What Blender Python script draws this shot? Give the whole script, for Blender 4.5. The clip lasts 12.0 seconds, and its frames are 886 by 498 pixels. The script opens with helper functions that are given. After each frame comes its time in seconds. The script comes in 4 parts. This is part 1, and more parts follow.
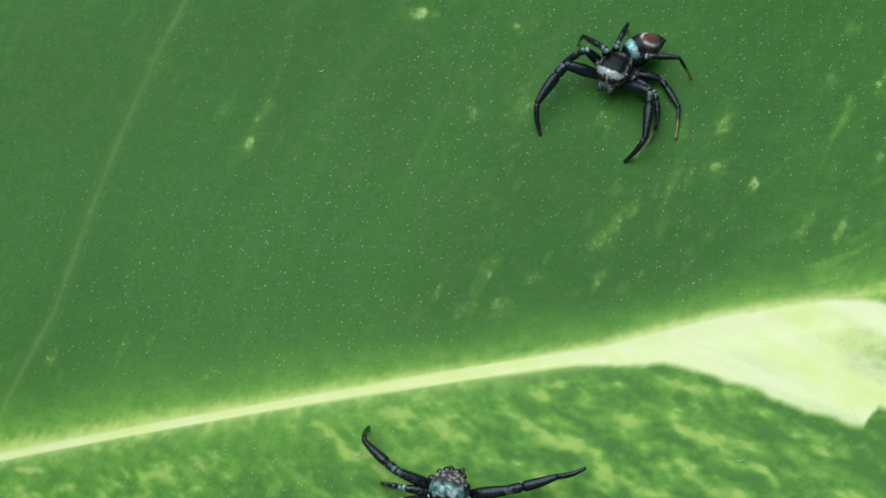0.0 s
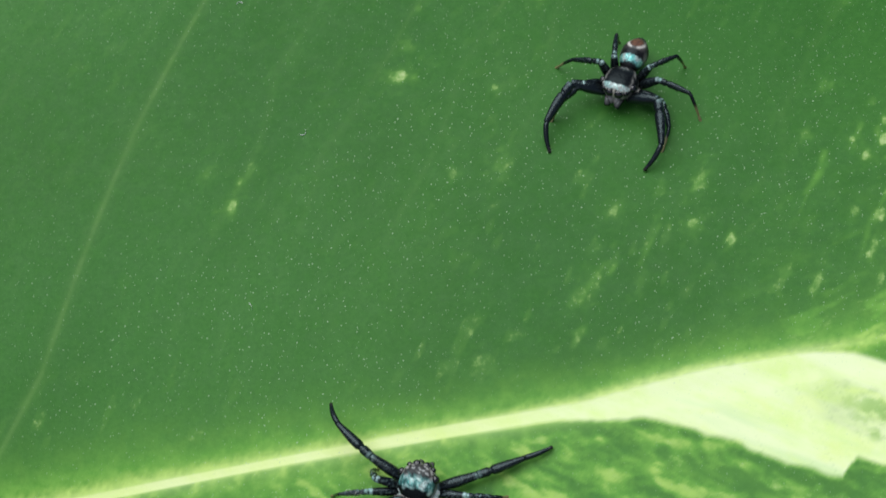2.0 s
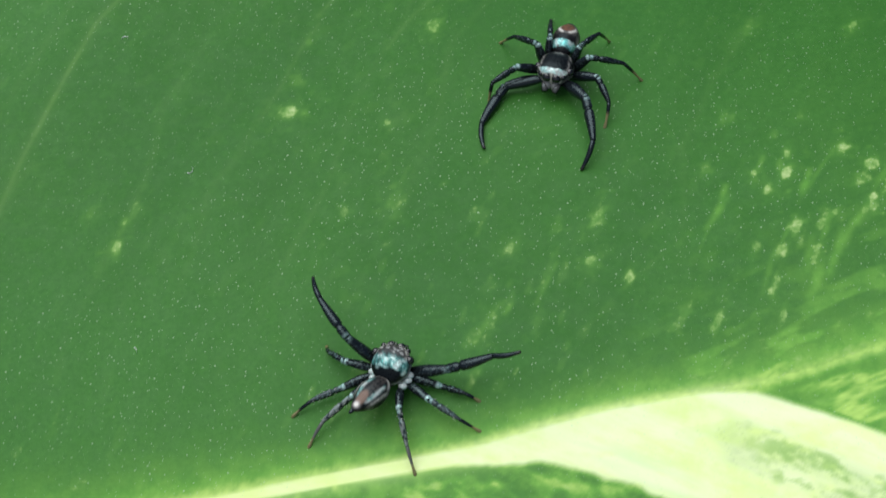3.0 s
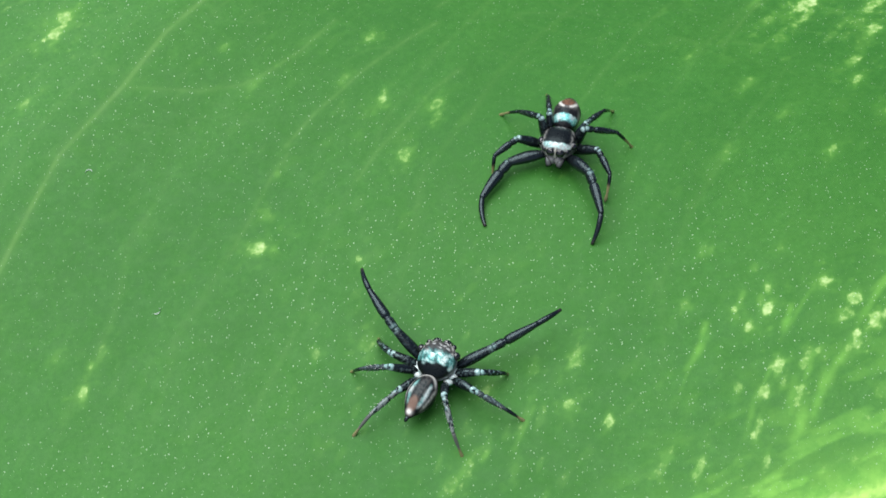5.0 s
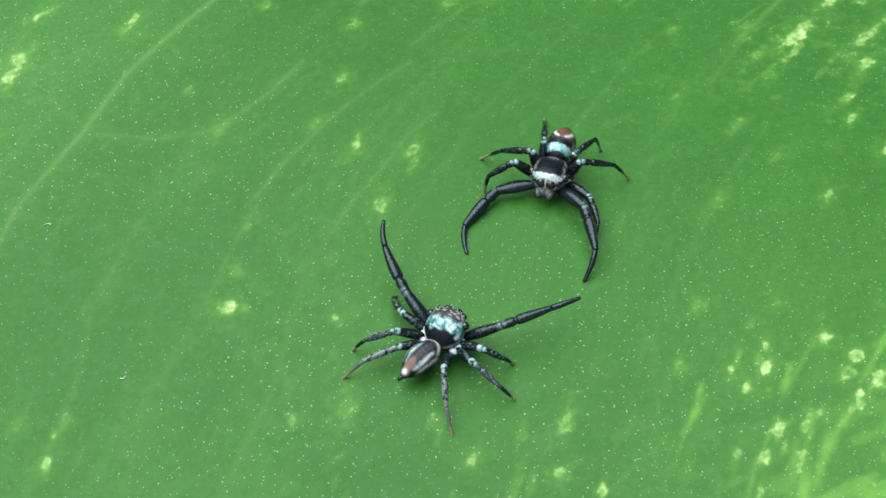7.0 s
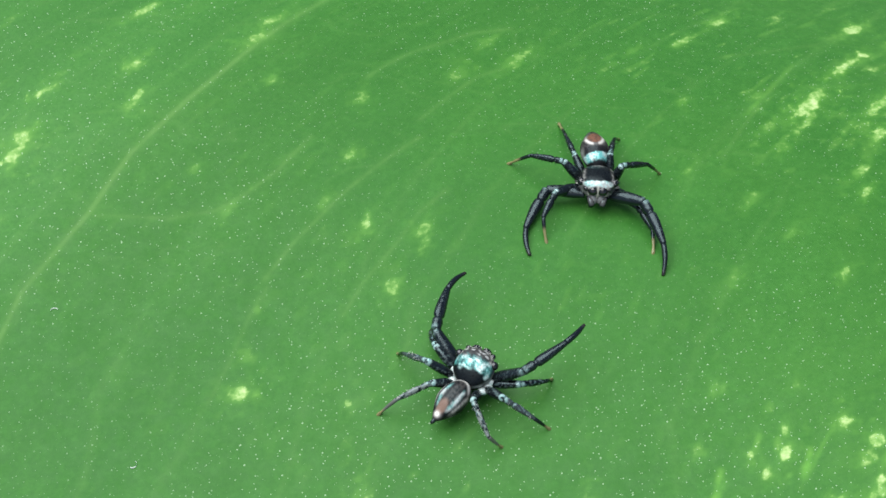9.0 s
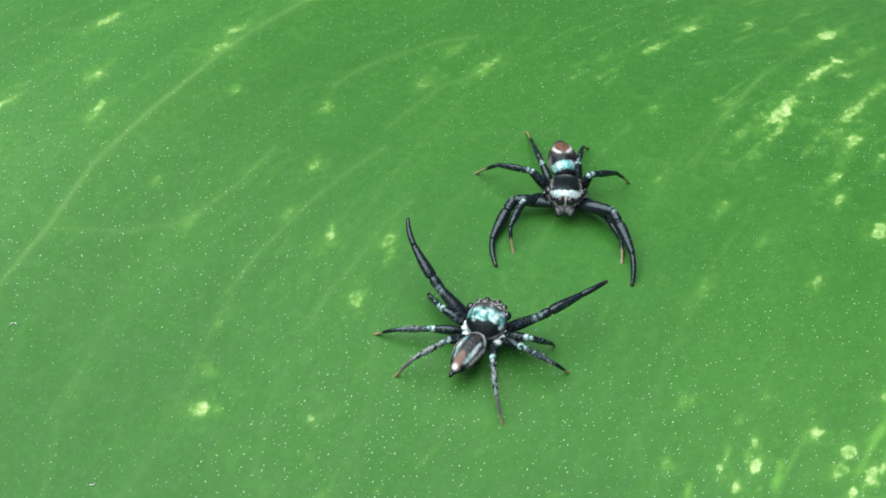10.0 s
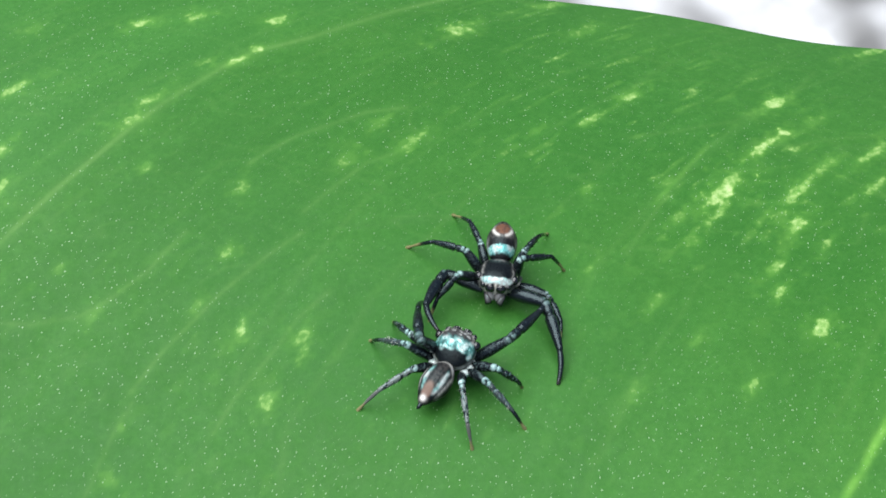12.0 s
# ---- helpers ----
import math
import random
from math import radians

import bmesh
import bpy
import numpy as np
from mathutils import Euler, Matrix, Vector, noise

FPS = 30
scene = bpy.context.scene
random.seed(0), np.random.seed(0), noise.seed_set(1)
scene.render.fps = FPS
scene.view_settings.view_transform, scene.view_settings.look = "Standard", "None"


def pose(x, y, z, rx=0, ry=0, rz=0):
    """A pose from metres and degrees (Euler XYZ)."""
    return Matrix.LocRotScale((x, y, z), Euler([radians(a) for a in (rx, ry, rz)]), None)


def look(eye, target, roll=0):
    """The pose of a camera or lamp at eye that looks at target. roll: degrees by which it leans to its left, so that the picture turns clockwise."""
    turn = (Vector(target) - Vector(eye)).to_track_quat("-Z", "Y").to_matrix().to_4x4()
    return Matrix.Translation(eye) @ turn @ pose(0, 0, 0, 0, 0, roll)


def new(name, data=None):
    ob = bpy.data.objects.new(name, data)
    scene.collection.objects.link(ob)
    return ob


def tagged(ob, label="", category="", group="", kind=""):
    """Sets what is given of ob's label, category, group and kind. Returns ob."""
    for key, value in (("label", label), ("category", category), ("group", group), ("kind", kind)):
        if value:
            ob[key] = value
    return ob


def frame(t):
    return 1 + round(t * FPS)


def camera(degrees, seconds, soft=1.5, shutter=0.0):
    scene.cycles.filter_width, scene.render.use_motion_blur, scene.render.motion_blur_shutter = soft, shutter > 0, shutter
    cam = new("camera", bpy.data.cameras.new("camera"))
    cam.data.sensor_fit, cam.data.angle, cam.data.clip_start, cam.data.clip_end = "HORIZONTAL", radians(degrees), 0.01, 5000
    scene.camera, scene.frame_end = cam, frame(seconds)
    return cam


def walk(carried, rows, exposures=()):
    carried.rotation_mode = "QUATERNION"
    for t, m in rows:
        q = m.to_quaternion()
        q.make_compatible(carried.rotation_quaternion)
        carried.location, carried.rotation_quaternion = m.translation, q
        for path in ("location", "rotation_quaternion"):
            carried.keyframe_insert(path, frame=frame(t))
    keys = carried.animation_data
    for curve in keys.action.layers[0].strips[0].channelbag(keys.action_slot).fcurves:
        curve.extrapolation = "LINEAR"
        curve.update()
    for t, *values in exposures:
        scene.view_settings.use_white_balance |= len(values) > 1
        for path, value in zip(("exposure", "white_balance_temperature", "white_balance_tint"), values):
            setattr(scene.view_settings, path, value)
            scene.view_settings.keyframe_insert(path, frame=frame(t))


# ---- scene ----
# Two small jumping spiders face each other on a broad variegated leaf. Helper lengths are in millimetres.
MM = 0.001

# ---- camera ----
cam = camera(20.0, 12.0, soft=1.5, shutter=0.5)
PATH = [
    (0.00, pose(0.001124, -0.095909, 0.105605, 35.217, 2.374, 3.821)),
    (0.50, pose(0.001609, -0.097047, 0.105248, 36.023, 2.471, 3.506)),
    (1.00, pose(0.001030, -0.097417, 0.103816, 36.261, 2.541, 3.290)),
    (1.50, pose(0.002413, -0.096280, 0.105122, 35.925, 2.759, 3.092)),
    (2.00, pose(0.001780, -0.097339, 0.106434, 36.828, 2.698, 3.032)),
    (2.50, pose(0.005451, -0.096375, 0.104527, 37.342, 3.214, 2.705)),
    (3.00, pose(0.003714, -0.094776, 0.103084, 37.675, 1.778, 1.728)),
    (3.50, pose(0.004358, -0.090224, 0.104573, 36.708, 1.894, 1.418)),
    (5.30, pose(0.003159, -0.085112, 0.106340, 37.226, 1.693, 0.471)),
    (5.50, pose(0.002755, -0.083929, 0.107019, 36.706, 1.469, 0.238)),
    (6.00, pose(0.002376, -0.081544, 0.107232, 37.244, 1.268, 0.001)),
    (6.50, pose(0.001296, -0.080570, 0.106355, 36.589, 0.950, -0.218)),
    (7.00, pose(0.001063, -0.078280, 0.103606, 36.189, 0.921, -0.680)),
    (7.20, pose(0.000533, -0.077037, 0.104072, 35.818, 0.874, -0.672)),
    (9.00, pose(-0.000911, -0.073562, 0.104880, 36.028, 0.659, -1.408)),
    (9.50, pose(-0.000481, -0.073200, 0.103674, 36.239, 0.714, -1.598)),
    (10.00, pose(0.001231, -0.072364, 0.103191, 36.265, 1.002, -1.604)),
    (10.50, pose(0.002694, -0.069747, 0.102901, 36.356, 1.134, -1.560)),
    (11.00, pose(0.004771, -0.067413, 0.102969, 35.879, 0.848, -1.676)),
    (11.50, pose(0.005233, -0.064424, 0.103299, 34.737, 0.942, -1.390)),
    (12.00, pose(0.005719, -0.061027, 0.102834, 34.223, 0.894, -1.304)),
]

walk(cam, PATH, exposures=[(0.0, -0.07), (1.0, -0.07), (2.5, 0.10), (3.5, 0.22), (5.3, 0.84), (12.0, 0.89)])

# ---- light: bright overcast sky ----
world = bpy.data.worlds.new("overcast_sky")
scene.world = world
world.use_nodes = True
sky = world.node_tree.nodes.new("ShaderNodeTexSky")
sky.sky_type = "NISHITA"
sky.sun_disc = False
sky.sun_elevation = radians(58)
sky.sun_rotation = radians(200)
sky.dust_density = 1.5
backing = world.node_tree.nodes["Background"]
backing.inputs["Strength"].default_value = 0.05
world.node_tree.links.new(sky.outputs[0], backing.inputs["Color"])
sun = new("sun", bpy.data.lights.new("sun", "SUN"))
sun.data.energy, sun.data.angle, sun.data.color = 2.9, radians(70), (0.96, 0.99, 1.0)
sun.matrix_world = look((-0.30, 0.26, 1.0), (0, 0, 0))


# ---- materials ----
class Nodes:
    """A short hand for one node material."""

    def __init__(self, name, roughness=0.5, metallic=0.0, specular=0.5):
        self.material = bpy.data.materials.new(name)
        self.material.use_nodes = True
        self.tree = self.material.node_tree
        self.shader = self.tree.nodes["Principled BSDF"]
        self.put("Roughness", roughness)
        self.put("Metallic", metallic)
        self.put("Specular IOR Level", specular)

    def put(self, socket, value):
        if isinstance(value, bpy.types.NodeSocket):
            self.tree.links.new(value, self.shader.inputs[socket])
        else:
            self.shader.inputs[socket].default_value = value

    def node(self, kind, **sockets):
        made = self.tree.nodes.new(kind)
        for key, value in sockets.items():
            self.feed(made, key.replace("_", " "), value)
        return made

    def feed(self, made, key, value):
        if isinstance(value, bpy.types.NodeSocket):
            self.tree.links.new(value, made.inputs[key])
        else:
            made.inputs[key].default_value = value

    def coords(self, scale=(1, 1, 1), turn=(0, 0, 0)):
        place = self.node("ShaderNodeTexCoord")
        mapping = self.node("ShaderNodeMapping", Vector=place.outputs["Object"], Scale=scale, Rotation=turn)
        return mapping.outputs[0]

    def noise(self, scale, detail=3.0, rough=0.5, vector=None, kind="Fac"):
        made = self.node("ShaderNodeTexNoise", Vector=vector or self.coords(), Scale=scale, Detail=detail, Roughness=rough)
        return made.outputs[kind]

    def ramp(self, value, low, high, a=0.0, b=1.0):
        made = self.node("ShaderNodeMapRange")
        made.interpolation_type = "SMOOTHSTEP"
        for index, entry in enumerate((value, low, high, a, b)):
            self.feed(made, index, entry)
        return made.outputs[0]

    def math(self, operation, a, b=0.0):
        made = self.node("ShaderNodeMath")
        made.operation = operation
        self.feed(made, 0, a)
        self.feed(made, 1, b)
        return made.outputs[0]

    def mix(self, factor, a, b, blend="MIX"):
        made = self.tree.nodes.new("ShaderNodeMix")
        made.data_type, made.blend_type = "RGBA", blend
        for index, value in ((0, factor), (6, a), (7, b)):
            if isinstance(value, tuple) and len(value) == 3:
                value = (*value, 1.0)
            self.feed(made, index, value)
        return made.outputs[2]

    def attribute(self, name):
        made = self.tree.nodes.new("ShaderNodeAttribute")
        made.attribute_name = name
        return made.outputs

    def split(self, colour):
        return self.node("ShaderNodeSeparateColor", Color=colour).outputs

    def bump(self, height, strength, distance):
        made = self.node("ShaderNodeBump", Height=height, Strength=strength, Distance=distance)
        self.tree.links.new(made.outputs[0], self.shader.inputs["Normal"])


def leaf_material():
    n = Nodes("variegated_leaf", roughness=0.5, specular=0.20)
    cream, fleck, vein = n.split(n.attribute("pigment")["Color"])[:3]
    shade, streak_sheen, fold = n.split(n.attribute("tissue")["Color"])[:3]
    broad = n.noise(70.0, 3.0)
    fine = n.noise(900.0, 4.0, 0.6)
    patchwork = n.noise(230.0, 3.0, 0.6)
    cells = n.noise(4200.0, 2.0, 0.6)
    green = n.mix(n.ramp(broad, 0.3, 0.7), (0.029, 0.147, 0.0155), (0.040, 0.166, 0.0185))
    green = n.mix(n.ramp(patchwork, 0.45, 0.75, 0.0, 0.35), green, (0.025, 0.121, 0.010))
    green = n.mix(n.math("MULTIPLY", n.ramp(fine, 0.35, 0.75), 0.25), green, (0.049, 0.192, 0.023))
    # lighter green of the streaks, and of the sky sheen painted near the stalk
    green = n.mix(n.math("MULTIPLY", streak_sheen, 0.55), green, (0.062, 0.226, 0.038))
    green = n.mix(n.math("MULTIPLY", n.ramp(cells, 0.3, 0.75), 0.38), green, (0.019, 0.116, 0.011))
    speckle = n.noise(1900.0, 3.0, 0.7)
    green = n.mix(n.ramp(speckle, 0.42, 0.75, 0.0, 0.34), green, (0.057, 0.219, 0.031))
    green = n.mix(n.math("MULTIPLY", shade, 0.30), green, (0.019, 0.116, 0.011))
    green = n.mix(n.math("MULTIPLY", vein, 0.45), green, (0.136, 0.288, 0.065))
    yellow = n.mix(n.ramp(fine, 0.3, 0.7), (0.15, 0.44, 0.042), (0.275, 0.60, 0.088))
    yellow = n.mix(n.ramp(fleck, 0.55, 1.0, 0.0, 0.70), yellow, (0.62, 0.84, 0.19))
    colour = n.mix(n.math("MINIMUM", fleck, 1.0), green, yellow)
    # crumbs of pale tissue with a soft halo
    crumb = n.attribute("crumb")["Fac"]
    grit = n.math("ADD", n.math("MULTIPLY", n.noise(2600.0, 3.0, 0.6), 0.6), n.math("MULTIPLY", n.noise(1000.0, 2.0), 0.4))
    raised = n.math("ADD", n.math("MULTIPLY", crumb, 0.85), n.math("MULTIPLY", n.math("SUBTRACT", grit, 0.5), 2.4))
    colour = n.mix(n.math("MULTIPLY", crumb, 0.50), colour, (0.12, 0.31, 0.045))
    colour = n.mix(n.math("MULTIPLY", n.ramp(raised, 0.35, 1.00, 0.0, 0.60), n.ramp(crumb, 0.05, 0.3)), colour, (0.36, 0.56, 0.16))
    colour = n.mix(n.math("MULTIPLY", n.ramp(raised, 0.70, 1.45, 0.0, 0.62), n.ramp(crumb, 0.15, 0.4)), colour, (0.72, 0.80, 0.42))
    pale = n.mix(n.ramp(fine, 0.3, 0.75), (0.76, 0.94, 0.35), (0.85, 0.97, 0.49))
    fan = n.node("ShaderNodeMapping", Vector=n.coords(turn=(0, 0, 0.445)), Scale=(0.22, 1.3, 1.0)).outputs[0]
    pale = n.mix(n.ramp(n.noise(420.0, 4.0, 0.55, fan), 0.38, 0.66, 0.0, 0.8), pale, (0.89, 0.98, 0.59))
    pale = n.mix(n.ramp(n.noise(300.0, 3.0, 0.6, fan), 0.56, 0.72, 0.0, 0.45), pale, (0.55, 0.80, 0.36))
    pale = n.mix(n.ramp(fleck, 0.35, 0.9, 0.0, 0.38), pale, (0.80, 0.93, 0.30))
    colour = n.mix(cream, colour, pale)
    # pale dots of wax and dust
    dots = None
    for scale, size in ((950.0, 0.041), (1750.0, 0.030), (1250.0, 0.034), (400.0, 0.046), (2100.0, 0.022)):
        cell = n.node("ShaderNodeTexVoronoi")
        cell.voronoi_dimensions = "2D"
        n.feed(cell, "Vector", n.coords())
        n.feed(cell, "Scale", scale)
        lucky = n.split(cell.outputs["Color"])[0]
        radius = n.math("MULTIPLY", n.ramp(lucky, 0.1, 1.0, 0.25, 1.0), size * scale * 0.001)
        dot = n.math("MULTIPLY", n.math("LESS_THAN", cell.outputs["Distance"], radius), n.ramp(lucky, 0.15, 0.9))
        dots = dot if dots is None else n.math("MAXIMUM", dots, dot)
    patchy = n.ramp(n.noise(48.0, 3.0), 0.36, 0.6, 0.25, 1.0)
    dots = n.math("MULTIPLY", dots, patchy)
    colour = n.mix(n.math("MULTIPLY", dots, 0.55), colour, (0.50, 0.68, 0.43))
    n.put("Base Color", colour)
    n.put("Sheen Weight", 0.09)
    n.put("Sheen Roughness", 0.5)
    n.put("Roughness", n.ramp(fine, 0.2, 0.8, 0.42, 0.58))
    relief = n.math("ADD", n.math("MULTIPLY", cells, 0.5), n.math("ADD", n.math("MULTIPLY", fine, 0.5), n.math("MULTIPLY", fold, 0.3)))
    n.bump(relief, 0.5, 0.00005)
    return n.material


def painted_material(name, roughness, shine, noise_scale=9000.0):
    """Cuticle and scales: the pigment is laid on the mesh, iridescent scales where the sheen is high."""
    n = Nodes(name, roughness=roughness, specular=shine)
    hue = n.attribute("pigment")["Color"]
    sheen = n.attribute("sheen")["Fac"]
    grain = n.noise(noise_scale, 4.0, 0.65)
    coarse = n.noise(noise_scale * 0.28, 3.0, 0.6)
    flakes = n.ramp(grain, 0.44, 0.58)
    dark = n.mix(0.75, hue, (0.012, 0.013, 0.016))
    colour = n.mix(n.math("MULTIPLY", n.math("MULTIPLY", sheen, n.math("SUBTRACT", 1.0, flakes)), 0.6), hue, dark)
    teal = n.mix(n.ramp(coarse, 0.42, 0.6), (0.62, 0.80, 0.76), (0.12, 0.55, 0.50))
    colour = n.mix(n.math("MULTIPLY", n.math("MULTIPLY", sheen, flakes), 0.55), colour, teal)
    colour = n.mix(n.ramp(coarse, 0.55, 0.8, 0.0, 0.06), colour, (0.036, 0.046, 0.052))
    n.put("Base Color", colour)
    n.put("Metallic", n.math("MULTIPLY", n.math("MULTIPLY", sheen, flakes), 0.55))
    n.put("Specular Tint", (0.74, 0.95, 0.98, 1.0))
    n.put("Roughness", n.ramp(grain, 0.2, 0.8, roughness - 0.05, roughness + 0.12))
    n.bump(n.math("ADD", grain, n.math("MULTIPLY", coarse, 1.5)), 0.5, 0.00003)
    return n.material


def plain_material(name, low, high, roughness, scale=4000.0, metallic=0.0, specular=0.5):
    n = Nodes(name, roughness=roughness, metallic=metallic, specular=specular)
    grain = n.noise(scale, 3.0)
    n.put("Base Color", n.mix(n.ramp(grain, 0.3, 0.7), low, high))
    n.bump(grain, 0.2, 0.02 / scale)
    return n.material


def paving_material():
    n = Nodes("pale_paving", roughness=0.85, specular=0.2)
    blotch = n.noise(34.0, 1.0, 0.4)
    grain = n.noise(90.0, 1.0, 0.4)
    colour = n.mix(n.ramp(blotch, 0.42, 0.62), (0.62, 0.61, 0.61), (0.18, 0.175, 0.17))
    colour = n.mix(n.ramp(grain, 0.45, 0.75, 0.0, 0.4), colour, (0.30, 0.29, 0.28))
    n.put("Base Color", colour)
    n.bump(grain, 0.3, 0.002)
    return n.material


LEAF = leaf_material()
SCALES = painted_material("spider_scales", 0.28, 0.22)
CUTICLE = painted_material("spider_cuticle", 0.10, 0.50)
EYE = plain_material("eye_lens", (0.004, 0.004, 0.005), (0.008, 0.008, 0.010), 0.06, specular=0.8)
FUZZ = plain_material("white_setae", (0.50, 0.48, 0.44), (0.72, 0.70, 0.66), 0.6)
DARK_FUZZ = plain_material("dark_setae", (0.02, 0.02, 0.02), (0.05, 0.05, 0.05), 0.5)
THREAD = plain_material("pale_fibre", (0.60, 0.68, 0.60), (0.75, 0.80, 0.74), 0.5)
STALK = plain_material("leaf_stalk_skin", (0.10, 0.20, 0.05), (0.16, 0.28, 0.07), 0.5, 300.0)
PAVING = paving_material()


def mesh_object(name, verts, faces, material, parent=None, label="", smooth=True):
    data = bpy.data.meshes.new(name)
    data.from_pydata([tuple(v) for v in verts], [], faces)
    if smooth:
        data.polygons.foreach_set("use_smooth", [True] * len(data.polygons))
    data.materials.append(material)
    data.update()
    ob = new(name, data)
    ob.parent = parent
    return tagged(ob, label=label)


def paint(ob, name, rows):
    """A colour of four numbers a vertex."""
    layer = ob.data.attributes.new(name, "FLOAT_COLOR", "POINT")
    layer.data.foreach_set("color", np.asarray(rows, dtype=np.float32).ravel())


def weigh(ob, name, values):
    layer = ob.data.attributes.new(name, "FLOAT", "POINT")
    layer.data.foreach_set("value", np.asarray(values, dtype=np.float32).ravel())


# ---- the leaf ----
def rib_y(x):
    """The midrib's line over the leaf."""
    return -26.10 + 0.103 * (x + 4.0)


def half_width(x):
    reach = np.clip(1.0 - ((x + 5.0) / 115.0) ** 2, 0.0, 1.0)
    return 55.75 * reach ** 0.6 - 1.5 * np.exp(-((x - 27.0) / 7.0) ** 2) - 0.22 * np.exp(-((x - 14.0) / 6.0) ** 2)


def leaf_z(x, y):
    """The height of the blade's upper face: a gentle saddle, carried on straight outside its middle."""
    cx, cy = np.clip(x, -40.0, 36.0), np.clip(y, -38.0, 33.0)
    z = -(0.549 * cx * cx + 3.568 * cx * cy + 3.033 * cy * cy) / 625.0
    slope_x = -(1.098 * cx + 3.568 * cy) / 625.0
    slope_y = -(3.568 * cx + 6.066 * cy) / 625.0
    return z + slope_x * (x - cx) + slope_y * (y - cy)


def leaf_normal(x, y):
    step = 0.05
    gx = (leaf_z(x + step, y) - leaf_z(x - step, y)) / (2 * step)
    gy = (leaf_z(x, y + step) - leaf_z(x, y - step)) / (2 * step)
    return Vector((-gx, -gy, 1.0)).normalized()


def hash_noise(x, y, seed):
    """Smooth value noise between 0 and 1 on arrays."""
    rng = np.random.RandomState(seed)
    table = rng.rand(256, 256)
    xi, yi = np.floor(x).astype(int), np.floor(y).astype(int)
    fx, fy = x - xi, y - yi
    fx, fy = fx * fx * (3 - 2 * fx), fy * fy * (3 - 2 * fy)
    pick = lambda a, b: table[a % 256, b % 256]
    low = pick(xi, yi) * (1 - fx) + pick(xi + 1, yi) * fx
    high = pick(xi, yi + 1) * (1 - fx) + pick(xi + 1, yi + 1) * fx
    return low * (1 - fy) + high * fy


def fractal(x, y, seed, octaves=3):
    total, weight = 0.0, 0.0
    for k in range(octaves):
        total = total + hash_noise(x * 2 ** k + 17 * k, y * 2 ** k + 31 * k, seed + k) * 0.5 ** k
        weight += 0.5 ** k
    return total / weight


def smooth(value, low, high):
    s = np.clip((value - low) / (high - low), 0.0, 1.0)
    return s * s * (3 - 2 * s)


def vein_shift(d):
    """How far a side vein has drifted towards the tip, d from the midrib."""
    return np.where(d > 0, 0.30 * d + 2.35e-6 * d ** 4, -2.3 * d)


# Pale flecks: x, y, half length, half width, strength.
FLECKS_A = [
    (16.1, -10.2, 0.40, 0.17, 1), (16.2, -9.0, 0.27, 0.11, 0.75), (15.8, -9.6, 0.27, 0.08, 0.5), (15.1, -11.2, 0.26, 0.15, 0.75), (14.4, -10.2, 0.22, 0.13, 0.85), (14.8, -9.5, 0.33, 0.07, 0.4),
    (19.1, -8.5, 0.35, 0.18, 0.8), (20.6, -9.5, 0.32, 0.17, 1), (20.0, -10.7, 0.38, 0.25, 0.6), (21.5, -11.1, 0.38, 0.22, 1), (22.1, -10.7, 0.41, 0.09, 0.8), (20.5, -12.0, 0.17, 0.12, 0.95),
    (20.5, -12.5, 0.39, 0.13, 0.85), (20.1, -12.7, 0.26, 0.11, 0.6), (18.4, -12.9, 0.17, 0.10, 0.75), (18.0, -13.2, 0.29, 0.12, 0.6), (17.7, -13.7, 0.25, 0.11, 0.5), (16.4, -13.8, 0.31, 0.12, 0.9),
]
FLECKS_B = [
    (15.6, -15.2, 0.25, 0.14, 0.8), (16.6, -14.7, 0.31, 0.11, 0.45), (14.3, -15.0, 0.31, 0.13, 0.5), (17.3, -15.6, 0.34, 0.15, 0.9), (13.0, -6.3, 0.18, 0.11, 0.45), (13.4, -6.3, 0.14, 0.08, 0.5),
    (17.0, -6.3, 0.19, 0.10, 0.35), (11.9, -10.0, 0.20, 0.11, 0.4), (22.8, -6.6, 0.22, 0.20, 0.8), (21.5, -15.4, 0.38, 0.19, 0.45), (15.6, -7.6, 0.15, 0.09, 0.4), (18.8, -13.3, 0.26, 0.12, 0.35),
    (-22.5, 10.6, 0.49, 0.24, 1), (-22.9, 9.3, 0.53, 0.22, 1), (-21.7, 13.6, 0.39, 0.12, 0.75), (-16.8, 15.7, 0.36, 0.17, 0.7), (-16.5, 13.4, 0.32, 0.11, 0.8), (-16.8, 12.8, 0.34, 0.15, 0.45),
]
FLECKS_C = [
    (-24.1, 4.5, 0.31, 0.14, 0.55), (-10.3, 17.9, 0.45, 0.21, 0.6), (-4.4, 13.4, 0.29, 0.18, 0.45), (-5.0, 9.2, 0.35, 0.14, 0.6), (-4.2, 4.4, 0.32, 0.16, 0.75), (-1.2, 4.2, 0.41, 0.18, 0.55),
    (-1.1, 3.4, 0.27, 0.12, 0.45), (-2.9, 0.4, 0.35, 0.19, 0.65), (-13.2, 8.4, 0.28, 0.13, 0.4), (-11.4, 5.6, 0.49, 0.12, 0.4), (-6.5, 5.8, 0.25, 0.12, 0.45), (-9.3, 14.8, 0.20, 0.13, 0.5),
    (23.9, 21.8, 0.69, 0.22, 1), (23.0, 18.1, 1.20, 0.14, 1), (20.3, 14.2, 1.03, 0.32, 1), (20.8, 15.1, 0.75, 0.17, 0.8), (20.0, 12.7, 0.71, 0.15, 0.6), (23.8, 11.6, 0.57, 0.17, 1),
]
